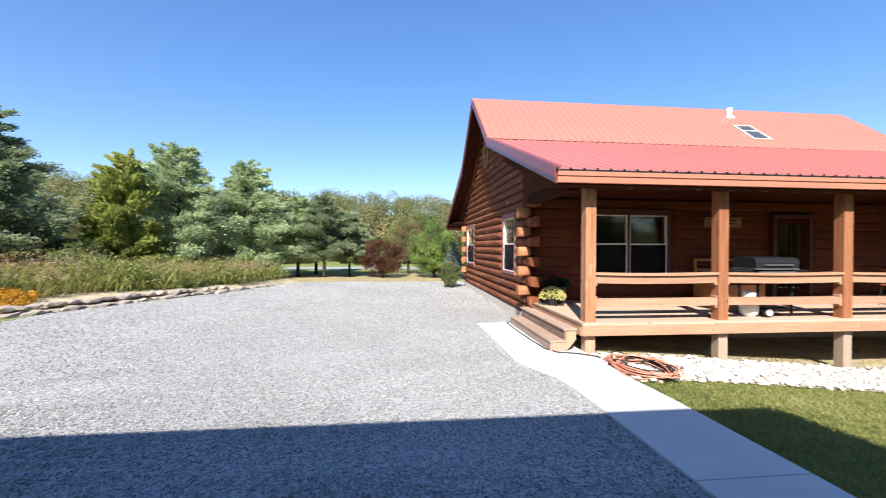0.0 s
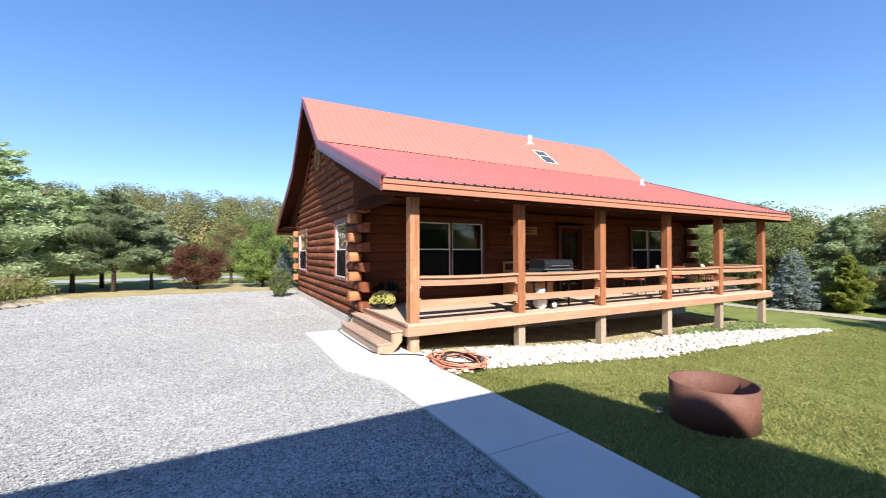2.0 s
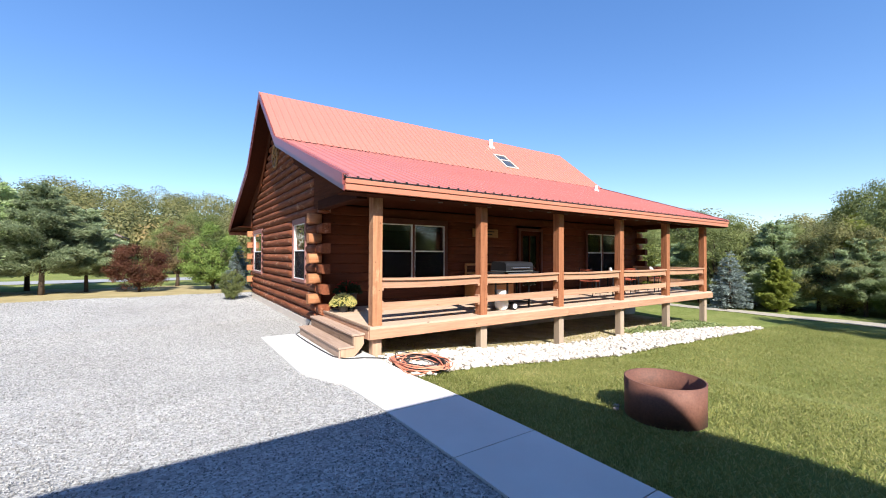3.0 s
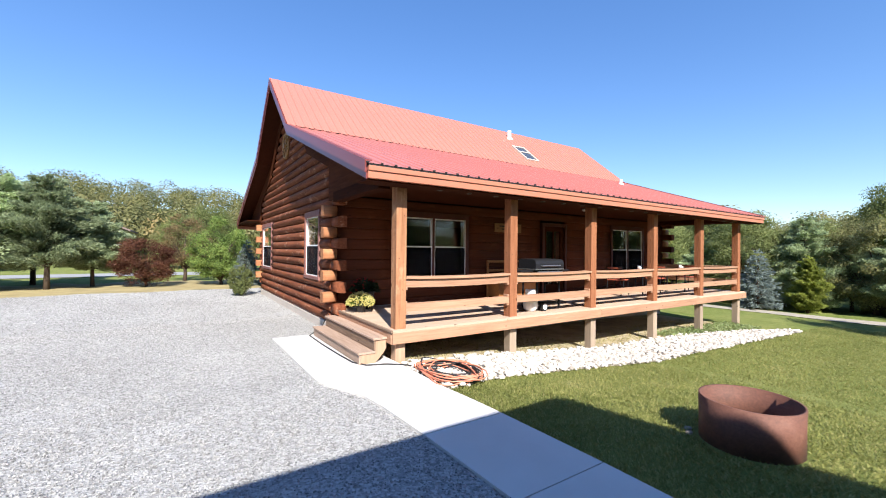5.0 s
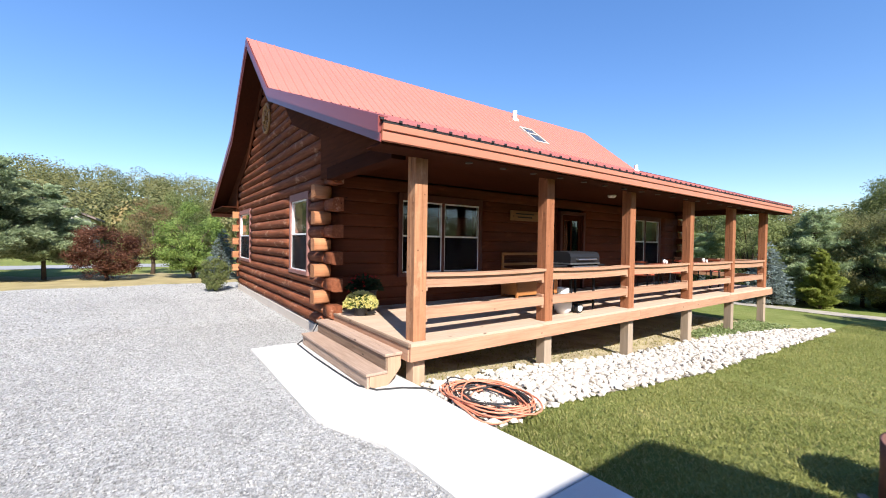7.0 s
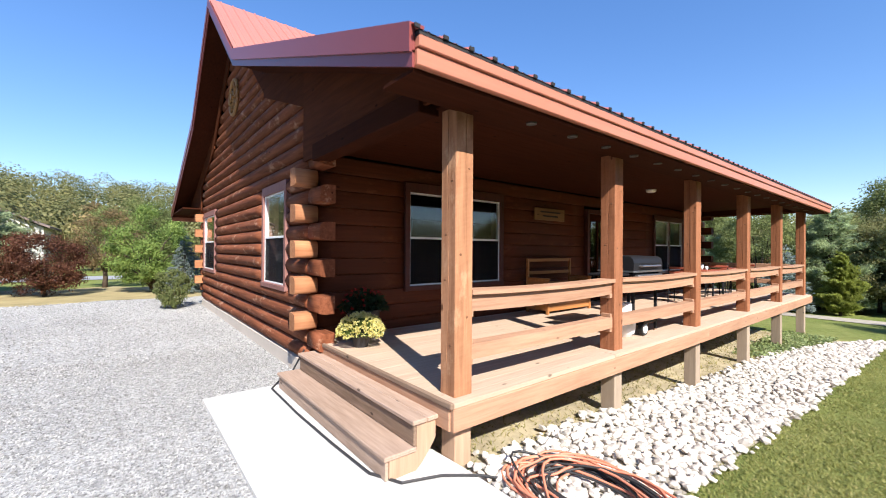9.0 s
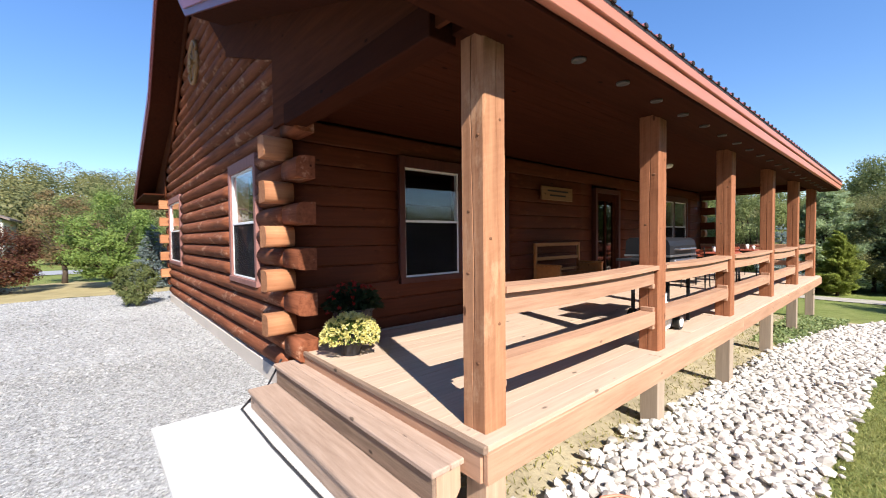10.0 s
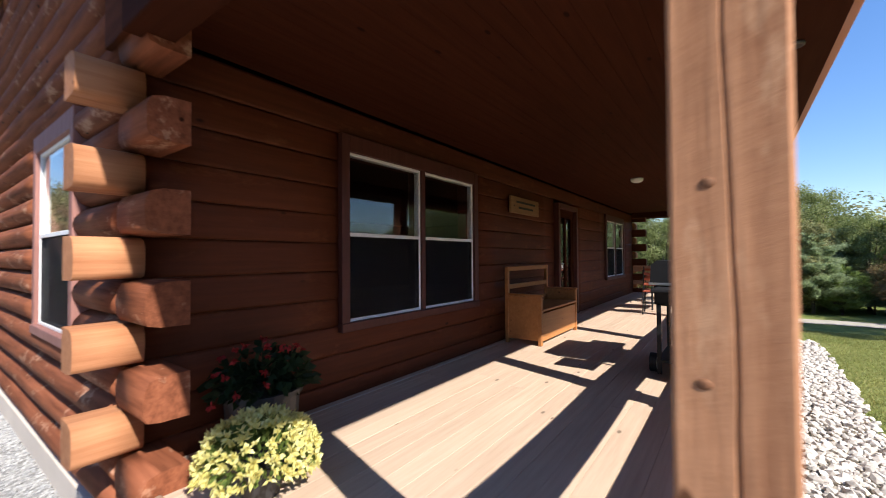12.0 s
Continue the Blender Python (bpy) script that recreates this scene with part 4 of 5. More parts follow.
# steps
part("tread", boxed(2.52, 2.80, 6.62, 9.11, 0.075, 0.11, bevel=0.007), STEP_Y, porch, "weathered step tread board")
part("tread", boxed(2.755, 2.885, 6.61, 9.09, 0.275, 0.31, bevel=0.006), STEP_Y, porch, "weathered step tread board")
part("tread", boxed(2.888, 3.018, 6.61, 9.09, 0.275, 0.31, bevel=0.006), STEP_Y, porch)
part("riser", boxed(2.54, 2.568, 6.64, 9.09, -0.07, 0.073), STEP_Y, porch)
part("riser", boxed(2.775, 2.803, 6.63, 9.07, 0.112, 0.273), EDGE_Y, porch, "dark-grained riser board")
for y0 in (6.635, 9.045):
    bm = bmesh.new()
    prism(bm, [(2.569, -0.07), (2.569, 0.073), (2.804, 0.073), (2.804, 0.273), (2.98, 0.273), (2.98, 0.13), (2.93, 0.06), (2.86, -0.02), (2.80, -0.07)], 1, y0, y0 + 0.04)
    part("stringer", bm, TAN_Z, porch, "cut step side board")

# ---- garage behind the walk's start; only its shade is seen ----
garage = thing("garage", "plain garage with low-pitched roof", "garage", (-4, -4, -0.1))
GE_Y, GE_Z, GE_X = 0.38, 3.225, 3.055
bm = bmesh.new()
prism(bm, [(-9.6, -0.13), (-0.4, -0.13), (-0.4, GE_Z - 0.1), (-5.0, GE_Z + 1.62), (-9.6, GE_Z - 0.1)], 0, -10.5, GE_X - 0.45)
part("wall", bm, BOARD_Y, garage)
bm = bmesh.new()
prism(bm, [(GE_Y, GE_Z), (GE_Y, GE_Z - 0.14), (-5.0, GE_Z + 1.91), (-10.4, GE_Z - 0.14), (-10.4, GE_Z), (-5.0, GE_Z + 2.05)], 0, -11.0, GE_X)
part("roof", bm, ROOF_RED, garage)
part("garage_door", boxed(-7.5, -3.0, -0.41, -0.36, -0.1, 2.1), CASING_Z, garage)

# ---- porch things ----
def grill(x, y):
    th = thing("gas_grill", "black gas grill on wheeled cart with white tank", "grill", (x, y, DECK))
    z = DECK
    bm = bmesh.new()
    prism(bm, [(y - 0.25, z + 0.86), (y - 0.255, z + 0.99), (y - 0.235, z + 1.05), (y - 0.19, z + 1.08), (y + 0.20, z + 1.09), (y + 0.25, z + 1.05), (y + 0.26, z + 0.86)], 0, x - 0.43, x + 0.43)
    lid = part("lid", bm, BLACK, th, "black enamel hood")
    bm = bmesh.new()
    tube(bm, [(x - 0.27, y - 0.25, z + 0.95), (x - 0.27, y - 0.30, z + 0.95), (x + 0.27, y - 0.30, z + 0.95), (x + 0.27, y - 0.25, z + 0.95)], 0.012)
    sub("handle", bm, GREY_METAL, lid)
    bm = bmesh.new()
    for a, b in ((x - 0.435, x - 0.415), (x + 0.415, x + 0.435)):
        box(bm, a, b, y - 0.26, y + 0.27, z + 0.86, z + 0.885, 0.003)
    box(bm, x - 0.415, x + 0.415, y - 0.265, y - 0.245, z + 0.86, z + 0.885, 0.003)
    sub("bright_edge", bm, GREY_METAL, lid, "bright metal edge of the hood")
    part("firebox", boxed(x - 0.34, x + 0.34, y - 0.22, y + 0.24, z + 0.66, z + 0.86, bevel=0.02), BLACK, th)
    part("control_panel", boxed(x - 0.36, x + 0.36, y - 0.29, y - 0.225, z + 0.70, z + 0.83, bevel=0.01), GREY_METAL, th)
    for kx in (-0.2, 0.0, 0.2):
        bm = bmesh.new()
        tube(bm, [(x + kx, y - 0.29, z + 0.765), (x + kx, y - 0.325, z + 0.765)], 0.025, 10)
        part("knob", bm, BLACK, th)
    part("side_shelf", boxed(x - 0.80, x - 0.44, y - 0.2, y + 0.2, z + 0.82, z + 0.85, bevel=0.008), BLACK, th)
    part("side_shelf", boxed(x + 0.44, x + 0.70, y - 0.2, y + 0.2, z + 0.82, z + 0.85, bevel=0.008), BLACK, th)
    for lx in (-0.34, 0.34):
        for ly in (-0.2, 0.2):
            part("leg", boxed(x + lx - 0.018, x + lx + 0.018, y + ly - 0.018, y + ly + 0.018, z + 0.02, z + 0.68, bevel=0.003), BLACK, th)
    part("bottom_shelf", boxed(x - 0.36, x + 0.36, y - 0.22, y + 0.22, z + 0.13, z + 0.16, bevel=0.004), BLACK, th)
    for wy in (-0.27, 0.27):
        bm = bmesh.new()
        tube(bm, [(x - 0.2, y + wy - 0.03, z + 0.092), (x - 0.2, y + wy + 0.03, z + 0.092)], 0.09, 18)
        wheel = part("wheel", bm, RUBBER, th)
        bm = bmesh.new()
        tube(bm, [(x - 0.2, y + wy - 0.036, z + 0.092), (x - 0.2, y + wy + 0.036, z + 0.092)], 0.062, 16)
        sub("hub", bm, WHITE_PAINT, wheel, "white wheel hub")
    bm = bmesh.new()
    cx, cy = x - 0.445, y - 0.12
    lathe(bm, [(0.06, z), (0.11, z + 0.005), (0.11, z + 0.03), (0.14, z + 0.05), (0.155, z + 0.12), (0.155, z + 0.27), (0.12, z + 0.34), (0.03, z + 0.36), (0.03, z + 0.41), (0.0001, z + 0.41)], (cx, cy), 20)
    tank = part("gas_tank", bm, WHITE_PAINT, th, "white propane tank", smooth=True)
    bm = bmesh.new()
    lathe(bm, [(0.095, z + 0.35), (0.105, z + 0.35), (0.105, z + 0.45), (0.095, z + 0.45)], (cx, cy), 18, True)
    sub("collar", bm, WHITE_PAINT, tank)
    return th


grill(6.86, 7.03)


def storage_bench(x0, x1, y0, y1):
    z = DECK
    th = thing("storage_bench", "varnished wooden storage bench against log wall", "bench", ((x0 + x1) / 2, (y0 + y1) / 2, z))
    for x in (x0, x1 - 0.05):
        part("front_leg", boxed(x, x + 0.05, y0, y0 + 0.05, z, z + 0.62), BENCH_X, th)
        part("back_leg", boxed(x, x + 0.05, y1 - 0.05, y1, z, z + 1.0), BENCH_X, th)
        part("arm", boxed(x - 0.01, x + 0.06, y0 - 0.01, y1 - 0.052, z + 0.62, z + 0.65), BENCH_X, th)
        part("side_panel", boxed(x + 0.012, x + 0.035, y0 + 0.05, y1 - 0.05, z + 0.06, z + 0.615, bevel=0.002), BENCH_X, th)
    part("front_panel", boxed(x0 + 0.05, x1 - 0.05, y0 + 0.012, y0 + 0.035, z + 0.05, z + 0.40, bevel=0.003), BENCH_X, th)
    part("seat", boxed(x0 + 0.052, x1 - 0.052, y0 - 0.01, y1 - 0.055, z + 0.43, z + 0.46), BENCH_X, th)
    for a, b in ((0.94, 1.0), (0.70, 0.76), (0.50, 0.54)):
        part("back_rail", boxed(x0 + 0.05, x1 - 0.05, y1 - 0.045, y1 - 0.012, z + a, z + b), BENCH_X, th)
    return th


storage_bench(7.05, 8.45, 8.62, 9.13)
sign = thing("wall_sign", "small wooden plank sign on dark log wall", "sign", (7.87, FY - 0.05, 2.2))
part("board", boxed(7.38, 8.36, FY - 0.085, FY - 0.05, 2.19, 2.43), SIGN_X, sign)
for a, b, z in ((7.55, 8.2, 2.34), (7.62, 8.12, 2.26)):
    part("lettering", boxed(a, b, FY - 0.09, FY - 0.085, z, z + 0.03, bevel=0), DARK, sign)


def bistro_chair(x, y, turn, group):
    th = thing("patio_chair", "dark metal patio chair with red seat on porch", "chair", (0, 0, 0), group)
    for lx in (-0.2, 0.2):
        for ly in (-0.2, 0.2):
            bm = bmesh.new()
            tube(bm, [(lx * 1.1, ly * 1.1, 0), (lx, ly, 0.44)] + ([(lx, ly + 0.05, 0.86)] if ly > 0 else []), 0.012)
            part("leg", bm, BLACK, th)
    part("seat", boxed(-0.22, 0.22, -0.22, 0.22, 0.43, 0.465, bevel=0.012), RED_WOOD, th)
    for z in (0.56, 0.66, 0.76):
        part("back_slat", boxed(-0.21, 0.21, 0.205, 0.225, z, z + 0.05), RED_WOOD, th)
    bm = bmesh.new()
    for lx in (-0.24, 0.24):
        tube(bm, [(lx, -0.2, 0.44), (lx, -0.2, 0.64), (lx, 0.22, 0.66)], 0.011)
    part("arm", bm, BLACK, th)
    th.matrix_basis = pose(x, y, DECK, 0, 0, turn)
    return th


def porch_table(x, y, r):
    z = DECK
    th = thing("patio_table", "square slatted red wood table with dark legs", "table", (x, y, z))
    for i in range(7):
        a = x - r + 2 * r * i / 7
        part("slat", boxed(a, a + 2 * r / 7 - 0.012, y - r, y + r, z + 0.69, z + 0.72), RED_WOOD, th)
    part("frame", boxed(x - r + 0.03, x + r - 0.03, y - r + 0.05, y + r - 0.05, z + 0.65, z + 0.69), BLACK, th)
    for lx in (-r + 0.06, r - 0.06):
        for ly in (-r + 0.08, r - 0.08):
            bm = bmesh.new()
            tube(bm, [(x + lx, y + ly, z), (x + lx, y + ly, z + 0.66)], 0.018)
            part("leg", bm, BLACK, th)
    for dx, dy, h, w in ((-0.12, -0.1, 0.10, 0.035), (0.12, 0.08, 0.13, 0.04)):
        bm = bmesh.new()
        lathe(bm, [(w * 0.7, z + 0.72), (w, z + 0.72 + h * 0.4), (w, z + 0.72 + h), (w * 0.85, z + 0.72 + h), (w * 0.8, z + 0.74)], (x + dx, y + dy), 14)
        solid("cup", bm, WHITE_PAINT, "small white cup standing on table", "cup", "cups on the table", smooth=True)


chair = bistro_chair(11.0, 7.9, 95, "chairs at the patio tables")
for x, y, a in ((12.75, 7.75, -80), (13.4, 8.2, 60), (14.6, 7.7, -100)):
    copy_thing(chair, pose(x, y, DECK, 0, 0, a))
porch_table(11.85, 7.75, 0.38)
porch_table(14.0, 7.6, 0.36)


# White lamp trim coloured dark; the eave's shade is painted in.
LAMP_TRIM = plain("shaded_lamp_trim", (0.065, 0.058, 0.05), 0.5, 0, 0.05, 4, 60, 0.0)


def downlight(x, y, z, r, group):
    bm = bmesh.new()
    lathe(bm, [(r, z), (r, z - 0.012), (r * 0.8, z - 0.016), (r * 0.72, z - 0.004), (0.001, z - 0.003)], (x, y), 18)
    solid("downlight", bm, LAMP_TRIM, "round white recessed light with eave shade in its colour", "ceiling light", group, smooth=True)


for i in range(20):
    downlight(3.78 + 0.6 * i, 6.37, 2.655, 0.046, "soffit lights")
bm = bmesh.new()
lathe(bm, [(0.10, 2.85), (0.10, 2.83), (0.085, 2.80), (0.05, 2.785), (0.001, 2.78)], (9.57, 7.95), 20)
solid("ceiling_light", bm, WHITE_PAINT, "round white ceiling light on brown porch ceiling", "ceiling light", smooth=True)

# conduit and cable at the house corner
bm = bmesh.new()
tube(bm, [(2.86, 9.16, 0.32), (2.76, 9.2, 0.12), (2.72, 9.25, 0.0), (2.6, 9.3, -0.055), (2.46, 9.1, -0.06), (2.45, 8.2, -0.06), (2.47, 7.4, -0.06), (2.5, 6.8, -0.06), (2.62, 6.55, -0.06), (2.9, 6.45, -0.06), (3.12, 6.28, -0.06), (3.3, 6.1, -0.08), (3.45, 5.9, -0.08)], 0.011, 7)
solid("power_cable", bm, CABLE, "thin dark cable running round wooden steps", "cable")


# ---- potted plants ----
def leaf_cloud(centres, dirs, length, width, r, droop=0.0, facing=None, loose=0.8):
    """Quads (two triangles each), one leaf at each centre, pointing along dirs with a random roll."""
    n = len(centres)
    d = dirs / np.maximum(np.linalg.norm(dirs, axis=1, keepdims=True), 1e-6)
    side = np.cross(d, r.normal(size=(n, 3)) if facing is None else facing + loose * r.normal(size=(n, 3)))
    side /= np.maximum(np.linalg.norm(side, axis=1, keepdims=True), 1e-6)
    L = (length * r.uniform(0.6, 1.3, n))[:, None]
    W = (width * r.uniform(0.6, 1.3, n))[:, None]
    tip = centres + d * L
    tip[:, 2] -= droop * L[:, 0]
    mid = centres + d * L * 0.45
    v = np.stack([centres, mid + side * W / 2, tip, mid - side * W / 2], 1).reshape(-1, 3)
    f = np.arange(4 * n).reshape(n, 4)
    return v, f


def sphere_dirs(n, r):
    d = r.normal(size=(n, 3))
    return d / np.linalg.norm(d, axis=1, keepdims=True)


def potted_mum(x, y, z, radius, seed):
    r = np.random.default_rng(seed)
    th = thing("potted_mum", "pale yellow mums in small black plastic pot", "potted plant", (x, y, z))
    bm = bmesh.new()
    lathe(bm, [(0.085, z), (0.115, z + 0.14), (0.13, z + 0.14), (0.13, z + 0.165), (0.115, z + 0.165), (0.11, z + 0.13), (0.001, z + 0.13)], (x, y), 24)
    part("pot", bm, POT, th, "black plastic pot", smooth=False)
    d = sphere_dirs(1500, r)
    d[:, 2] = np.abs(d[:, 2]) * 0.95 - 0.12
    c = np.array([x, y, z + 0.17]) + d * np.array([radius, radius, radius * 0.85]) * r.uniform(0.55, 0.95, (1500, 1))
    v, f = leaf_cloud(c, d + 0.6 * sphere_dirs(1500, r), 0.045, 0.022, r)
    me = raw_mesh("leaves", v, f, LEAF_BRIGHT)
    part("foliage", me, None, th)
    # flower heads: small rosettes of petals
    k = 330
    d = sphere_dirs(k, r)
    d[:, 2] = np.abs(d[:, 2]) - 0.1
    keep = (d[:, 0] * -0.5 + d[:, 1] * -0.7 + 0.25 * r.normal(size=k) > -0.75)
    d = d[keep]
    k = len(d)
    c = np.array([x, y, z + 0.17]) + d * np.array([radius, radius, radius * 0.88]) * r.uniform(0.96, 1.08, (k, 1))
    cc = np.repeat(c, 8, 0)
    dd = np.repeat(d, 8, 0) * 0.75 + 0.9 * sphere_dirs(8 * k, r)
    v, f = leaf_cloud(cc, dd, 0.034, 0.02, r)
    part("blossom", raw_mesh("flowers", v, f, YELLOW), None, th, "pale yellow flower heads")
    return th


potted_mum(3.30, 8.51, DECK, 0.26, 4)


def dark_planter(x, y, z, seed):
    r = np.random.default_rng(seed)
    th = thing("potted_geranium", "red-flowered leafy plant in dark round pot", "potted plant", (x, y, z))
    bm = bmesh.new()
    lathe(bm, [(0.13, z), (0.2, z + 0.18), (0.21, z + 0.34), (0.23, z + 0.34), (0.23, z + 0.37), (0.2, z + 0.37), (0.19, z + 0.33), (0.001, z + 0.33)], (x, y), 24)
    part("pot", bm, POT, th)
    d = sphere_dirs(420, r)
    d[:, 2] = np.abs(d[:, 2]) * 0.8
    c = np.array([x, y, z + 0.36]) + d * np.array([0.3, 0.24, 0.3]) * r.uniform(0.3, 1, (420, 1))
    v, f = leaf_cloud(c, d + 0.5 * sphere_dirs(420, r), 0.085, 0.06, r, 0.3)
    part("foliage", raw_mesh("leaves", v, f, LEAF_DARK), None, th)
    c = np.array([x, y, z + 0.36]) + d[:26] * np.array([0.34, 0.27, 0.36])
    cc = np.repeat(c, 9, 0)
    v, f = leaf_cloud(cc, sphere_dirs(len(cc), r), 0.03, 0.022, r)
    part("blossom", raw_mesh("flowers", v, f, REDPETAL), None, th, "small red flowers")


dark_planter(3.55, 8.93, DECK, 9)

# ---- yard things ----
def fire_ring(x, y, r, h):
    z = float(ground_z(x, y)) - 0.01
    bm = bmesh.new()
    lathe(bm, [(r, z), (r, z + h * 0.5), (r + 0.004, z + h), (r - 0.014, z + h), (r - 0.018, z + h * 0.5), (r - 0.018, z)], (x, y), 56, True)
    th = solid("fire_ring", bm, RUST, "rusty brown steel fire ring on the lawn", "fire ring", smooth=True)
    bm = bmesh.new()
    lathe(bm, [(r - 0.02, z + 0.015), (r * 0.5, z + 0.05), (0.001, z + 0.06)], (x, y), 24)
    ash = sub("ash", bm, SOIL, th, "grey ash and soil bed")
    bm = bmesh.new()
    a = -0.9
    box(bm, -0.03, 0.03, r - 0.005, r + 0.02, z, z + h - 0.01, 0.004)
    bmesh.ops.transform(bm, matrix=Matrix.Translation((x, y, 0)) @ Matrix.Rotation(a, 4, "Z"), verts=bm.verts)
    sub("seam", bm, RUST, th)
    r2 = random.Random(2)
    for i in range(2):
        bm = bmesh.new()
        bmesh.ops.create_icosphere(bm, subdivisions=1, radius=0.035)
        an = 1.98 + 0.2 * i
        for v in bm.verts:
            v.co = Vector((v.co.x * 1.4, v.co.y, v.co.z * 0.6)) * (1 + 0.2 * r2.random()) + Vector((x + (r + 0.09) * math.cos(an), y + (r + 0.09) * math.sin(an), z + 0.02))
        solid("stone", bm, FIELD, "small grey stone beside the fire ring", "stone", "stones by the fire ring")


fire_ring(4.82, 2.48, 0.41, 0.43)


def cord_coil(x, y, seed, material, radius, turns, name, label, base):
    r = random.Random(seed)
    pts = []
    for i in range(turns * 28):
        a = 2 * math.pi * i / 28
        rr = radius * (0.72 + 0.5 * noise.noise(Vector((i * 0.035, seed, 0))) + 0.2 * noise.noise(Vector((i * 0.21, seed, 5))))
        dx, dy = 0.3 * noise.noise(Vector((i * 0.05, seed, 9))), 0.34 * noise.noise(Vector((i * 0.05, seed, 14)))
        pts.append((x + dx + rr * math.cos(a) * 0.8, y + dy + rr * math.sin(a) * 1.15, base + 0.02 + 0.07 * abs(noise.noise(Vector((i * 0.11, seed, 20)))) + 0.006 * (i // 28)))
    bm = bmesh.new()
    tube(bm, pts, 0.0095, 6)
    solid(name, bm, material, label, "cord", smooth=True)


cord_coil(3.52, 5.66, 3, ORANGE, 0.60, 10, "extension_cord", "loosely coiled orange extension cord on pale rocks", -0.10)
cord_coil(3.54, 5.64, 11, CABLE, 0.53, 10, "extension_cord", "loosely coiled black extension cord on pale rocks", -0.114)


def rock_mesh(seed, material, flat=0.7):
    r = random.Random(seed)
    bm = bmesh.new()
    bmesh.ops.create_icosphere(bm, subdivisions=1, radius=1)
    o = Vector((r.random() * 50, r.random() * 50, 0))
    for v in bm.verts:
        v.co *= 0.82 + 0.45 * noise.noise(v.co * 0.9 + o) + 0.15 * r.random()
        v.co.z *= flat
        v.co.x *= 1.25
    return as_mesh("rock", bm, material)


# pale rock bed in front of the porch
def bed_front(x):
    return float(np.interp(x, [3.1, 4.2, 6, 9, 11.5, 14.6, 16.2], [5.1, 5.36, 5.36, 5.32, 5.2, 5.08, 5.1]))


def bed_back(x):
    return float(np.interp(x, [3.1, 5, 7, 9, 11, 12.5, 14.4, 16.2], [6.45, 6.6, 6.7, 6.65, 6.5, 6.3, 5.95, 5.2]))


rock_bed = thing("rock_bed", "bed of pale limestone rocks along the porch", "rock bed", (8, 5.7, -0.4))
bm = bmesh.new()
prev = None
for x in np.arange(3.13, 16.2, 0.3):
    row = [bm.verts.new((x, q, float(ground_z(x, q)) + 0.02)) for q in (bed_front(x), (bed_front(x) + bed_back(x)) / 2, bed_back(x))]
    if prev:
        for a in range(2):
            bm.faces.new((prev[a], row[a], row[a + 1], prev[a + 1]))
    prev = row
part("bed_soil", bm, BED, rock_bed)
bm = bmesh.new()
prev = None
for x in np.arange(3.05, 15.81, 0.4):
    row = [bm.verts.new((x, q, float(ground_z(x, q)) + 0.012)) for q in (min(6.6, bed_back(x) if 3.3 < x < 15.6 else 6.5), 7.2, 8.2, FY + 0.1)]
    if prev:
        for a in range(3):
            bm.faces.new((prev[a], row[a], row[a + 1], prev[a + 1]))
    prev = row
UNDER = plain("dry_earth", (0.40, 0.335, 0.215), 0.95, 0, 0.45, 2.5, 50, 0.6, 0.1)
solid("earth_strip", bm, UNDER, "dry earth under the raised porch deck", "earth", kind="structure")
rocks = [rock_mesh(40 + i, ROCK) for i in range(7)]
rr = random.Random(21)
spots = []
for x in np.arange(3.16, 16.1, 0.066):
    for y in np.arange(4.8, 6.7, 0.066):
        px, py = x + rr.uniform(-0.035, 0.035), y + rr.uniform(-0.035, 0.035)
        if bed_front(px) - rr.uniform(-0.05, 0.09) < py < bed_back(px) + rr.uniform(-0.1, 0.12):
            spots.append((px, py))
near = [p for p in spots if p[0] < 6.2]
rr.shuffle(near)
singles = set(near[:300])
verts, fcs = [], []
for px, py in spots:
    s = rr.choice((rr.uniform(0.024, 0.04), rr.uniform(0.032, 0.06)))
    m = Matrix.LocRotScale((px, py, float(ground_z(px, py)) + 0.02 + s * 0.45 + rr.uniform(0, 0.02)), Euler((rr.uniform(-0.5, 0.5), rr.uniform(-0.5, 0.5), rr.uniform(0, 6.28))), Vector((s, s, s)))
    me = rr.choice(rocks)
    if (px, py) in singles:
        part("rock", me, None, rock_bed, "", m)
    else:
        o = len(verts)
        verts += [tuple(m @ v.co) for v in me.vertices]
        fcs += [tuple(o + i for i in p.vertices) for p in me.polygons]
tagged(part("rock_fill", raw_mesh("rocks", verts, fcs, ROCK), None, rock_bed, "many pale limestone rocks"), kind="stuff")

# stacked fieldstone border by the drive
border = thing("stone_border", "low dry-laid border of flat grey fieldstones", "stone border", (-8.8, 14, -0.1))
flat_stones = [rock_mesh(70 + i, FIELD, 0.34) for i in range(6)]
y = 4.0
while y < 18.7:
    x = left_edge(y) - 0.02
    for layer in range(2 if y < 16.5 else 1):
        s = rr.uniform(0.2, 0.36)
        part("stone", rr.choice(flat_stones), None, border, "", Matrix.LocRotScale((x - 0.14 * layer + rr.uniform(-0.08, 0.08), y + rr.uniform(-0.1, 0.1), -0.06 + 0.15 * layer), Euler((rr.uniform(-0.12, 0.12), rr.uniform(-0.12, 0.12), rr.uniform(1.1, 2.0))), Vector((s, s * 0.8, s))))
    y += rr.uniform(0.24, 0.36)
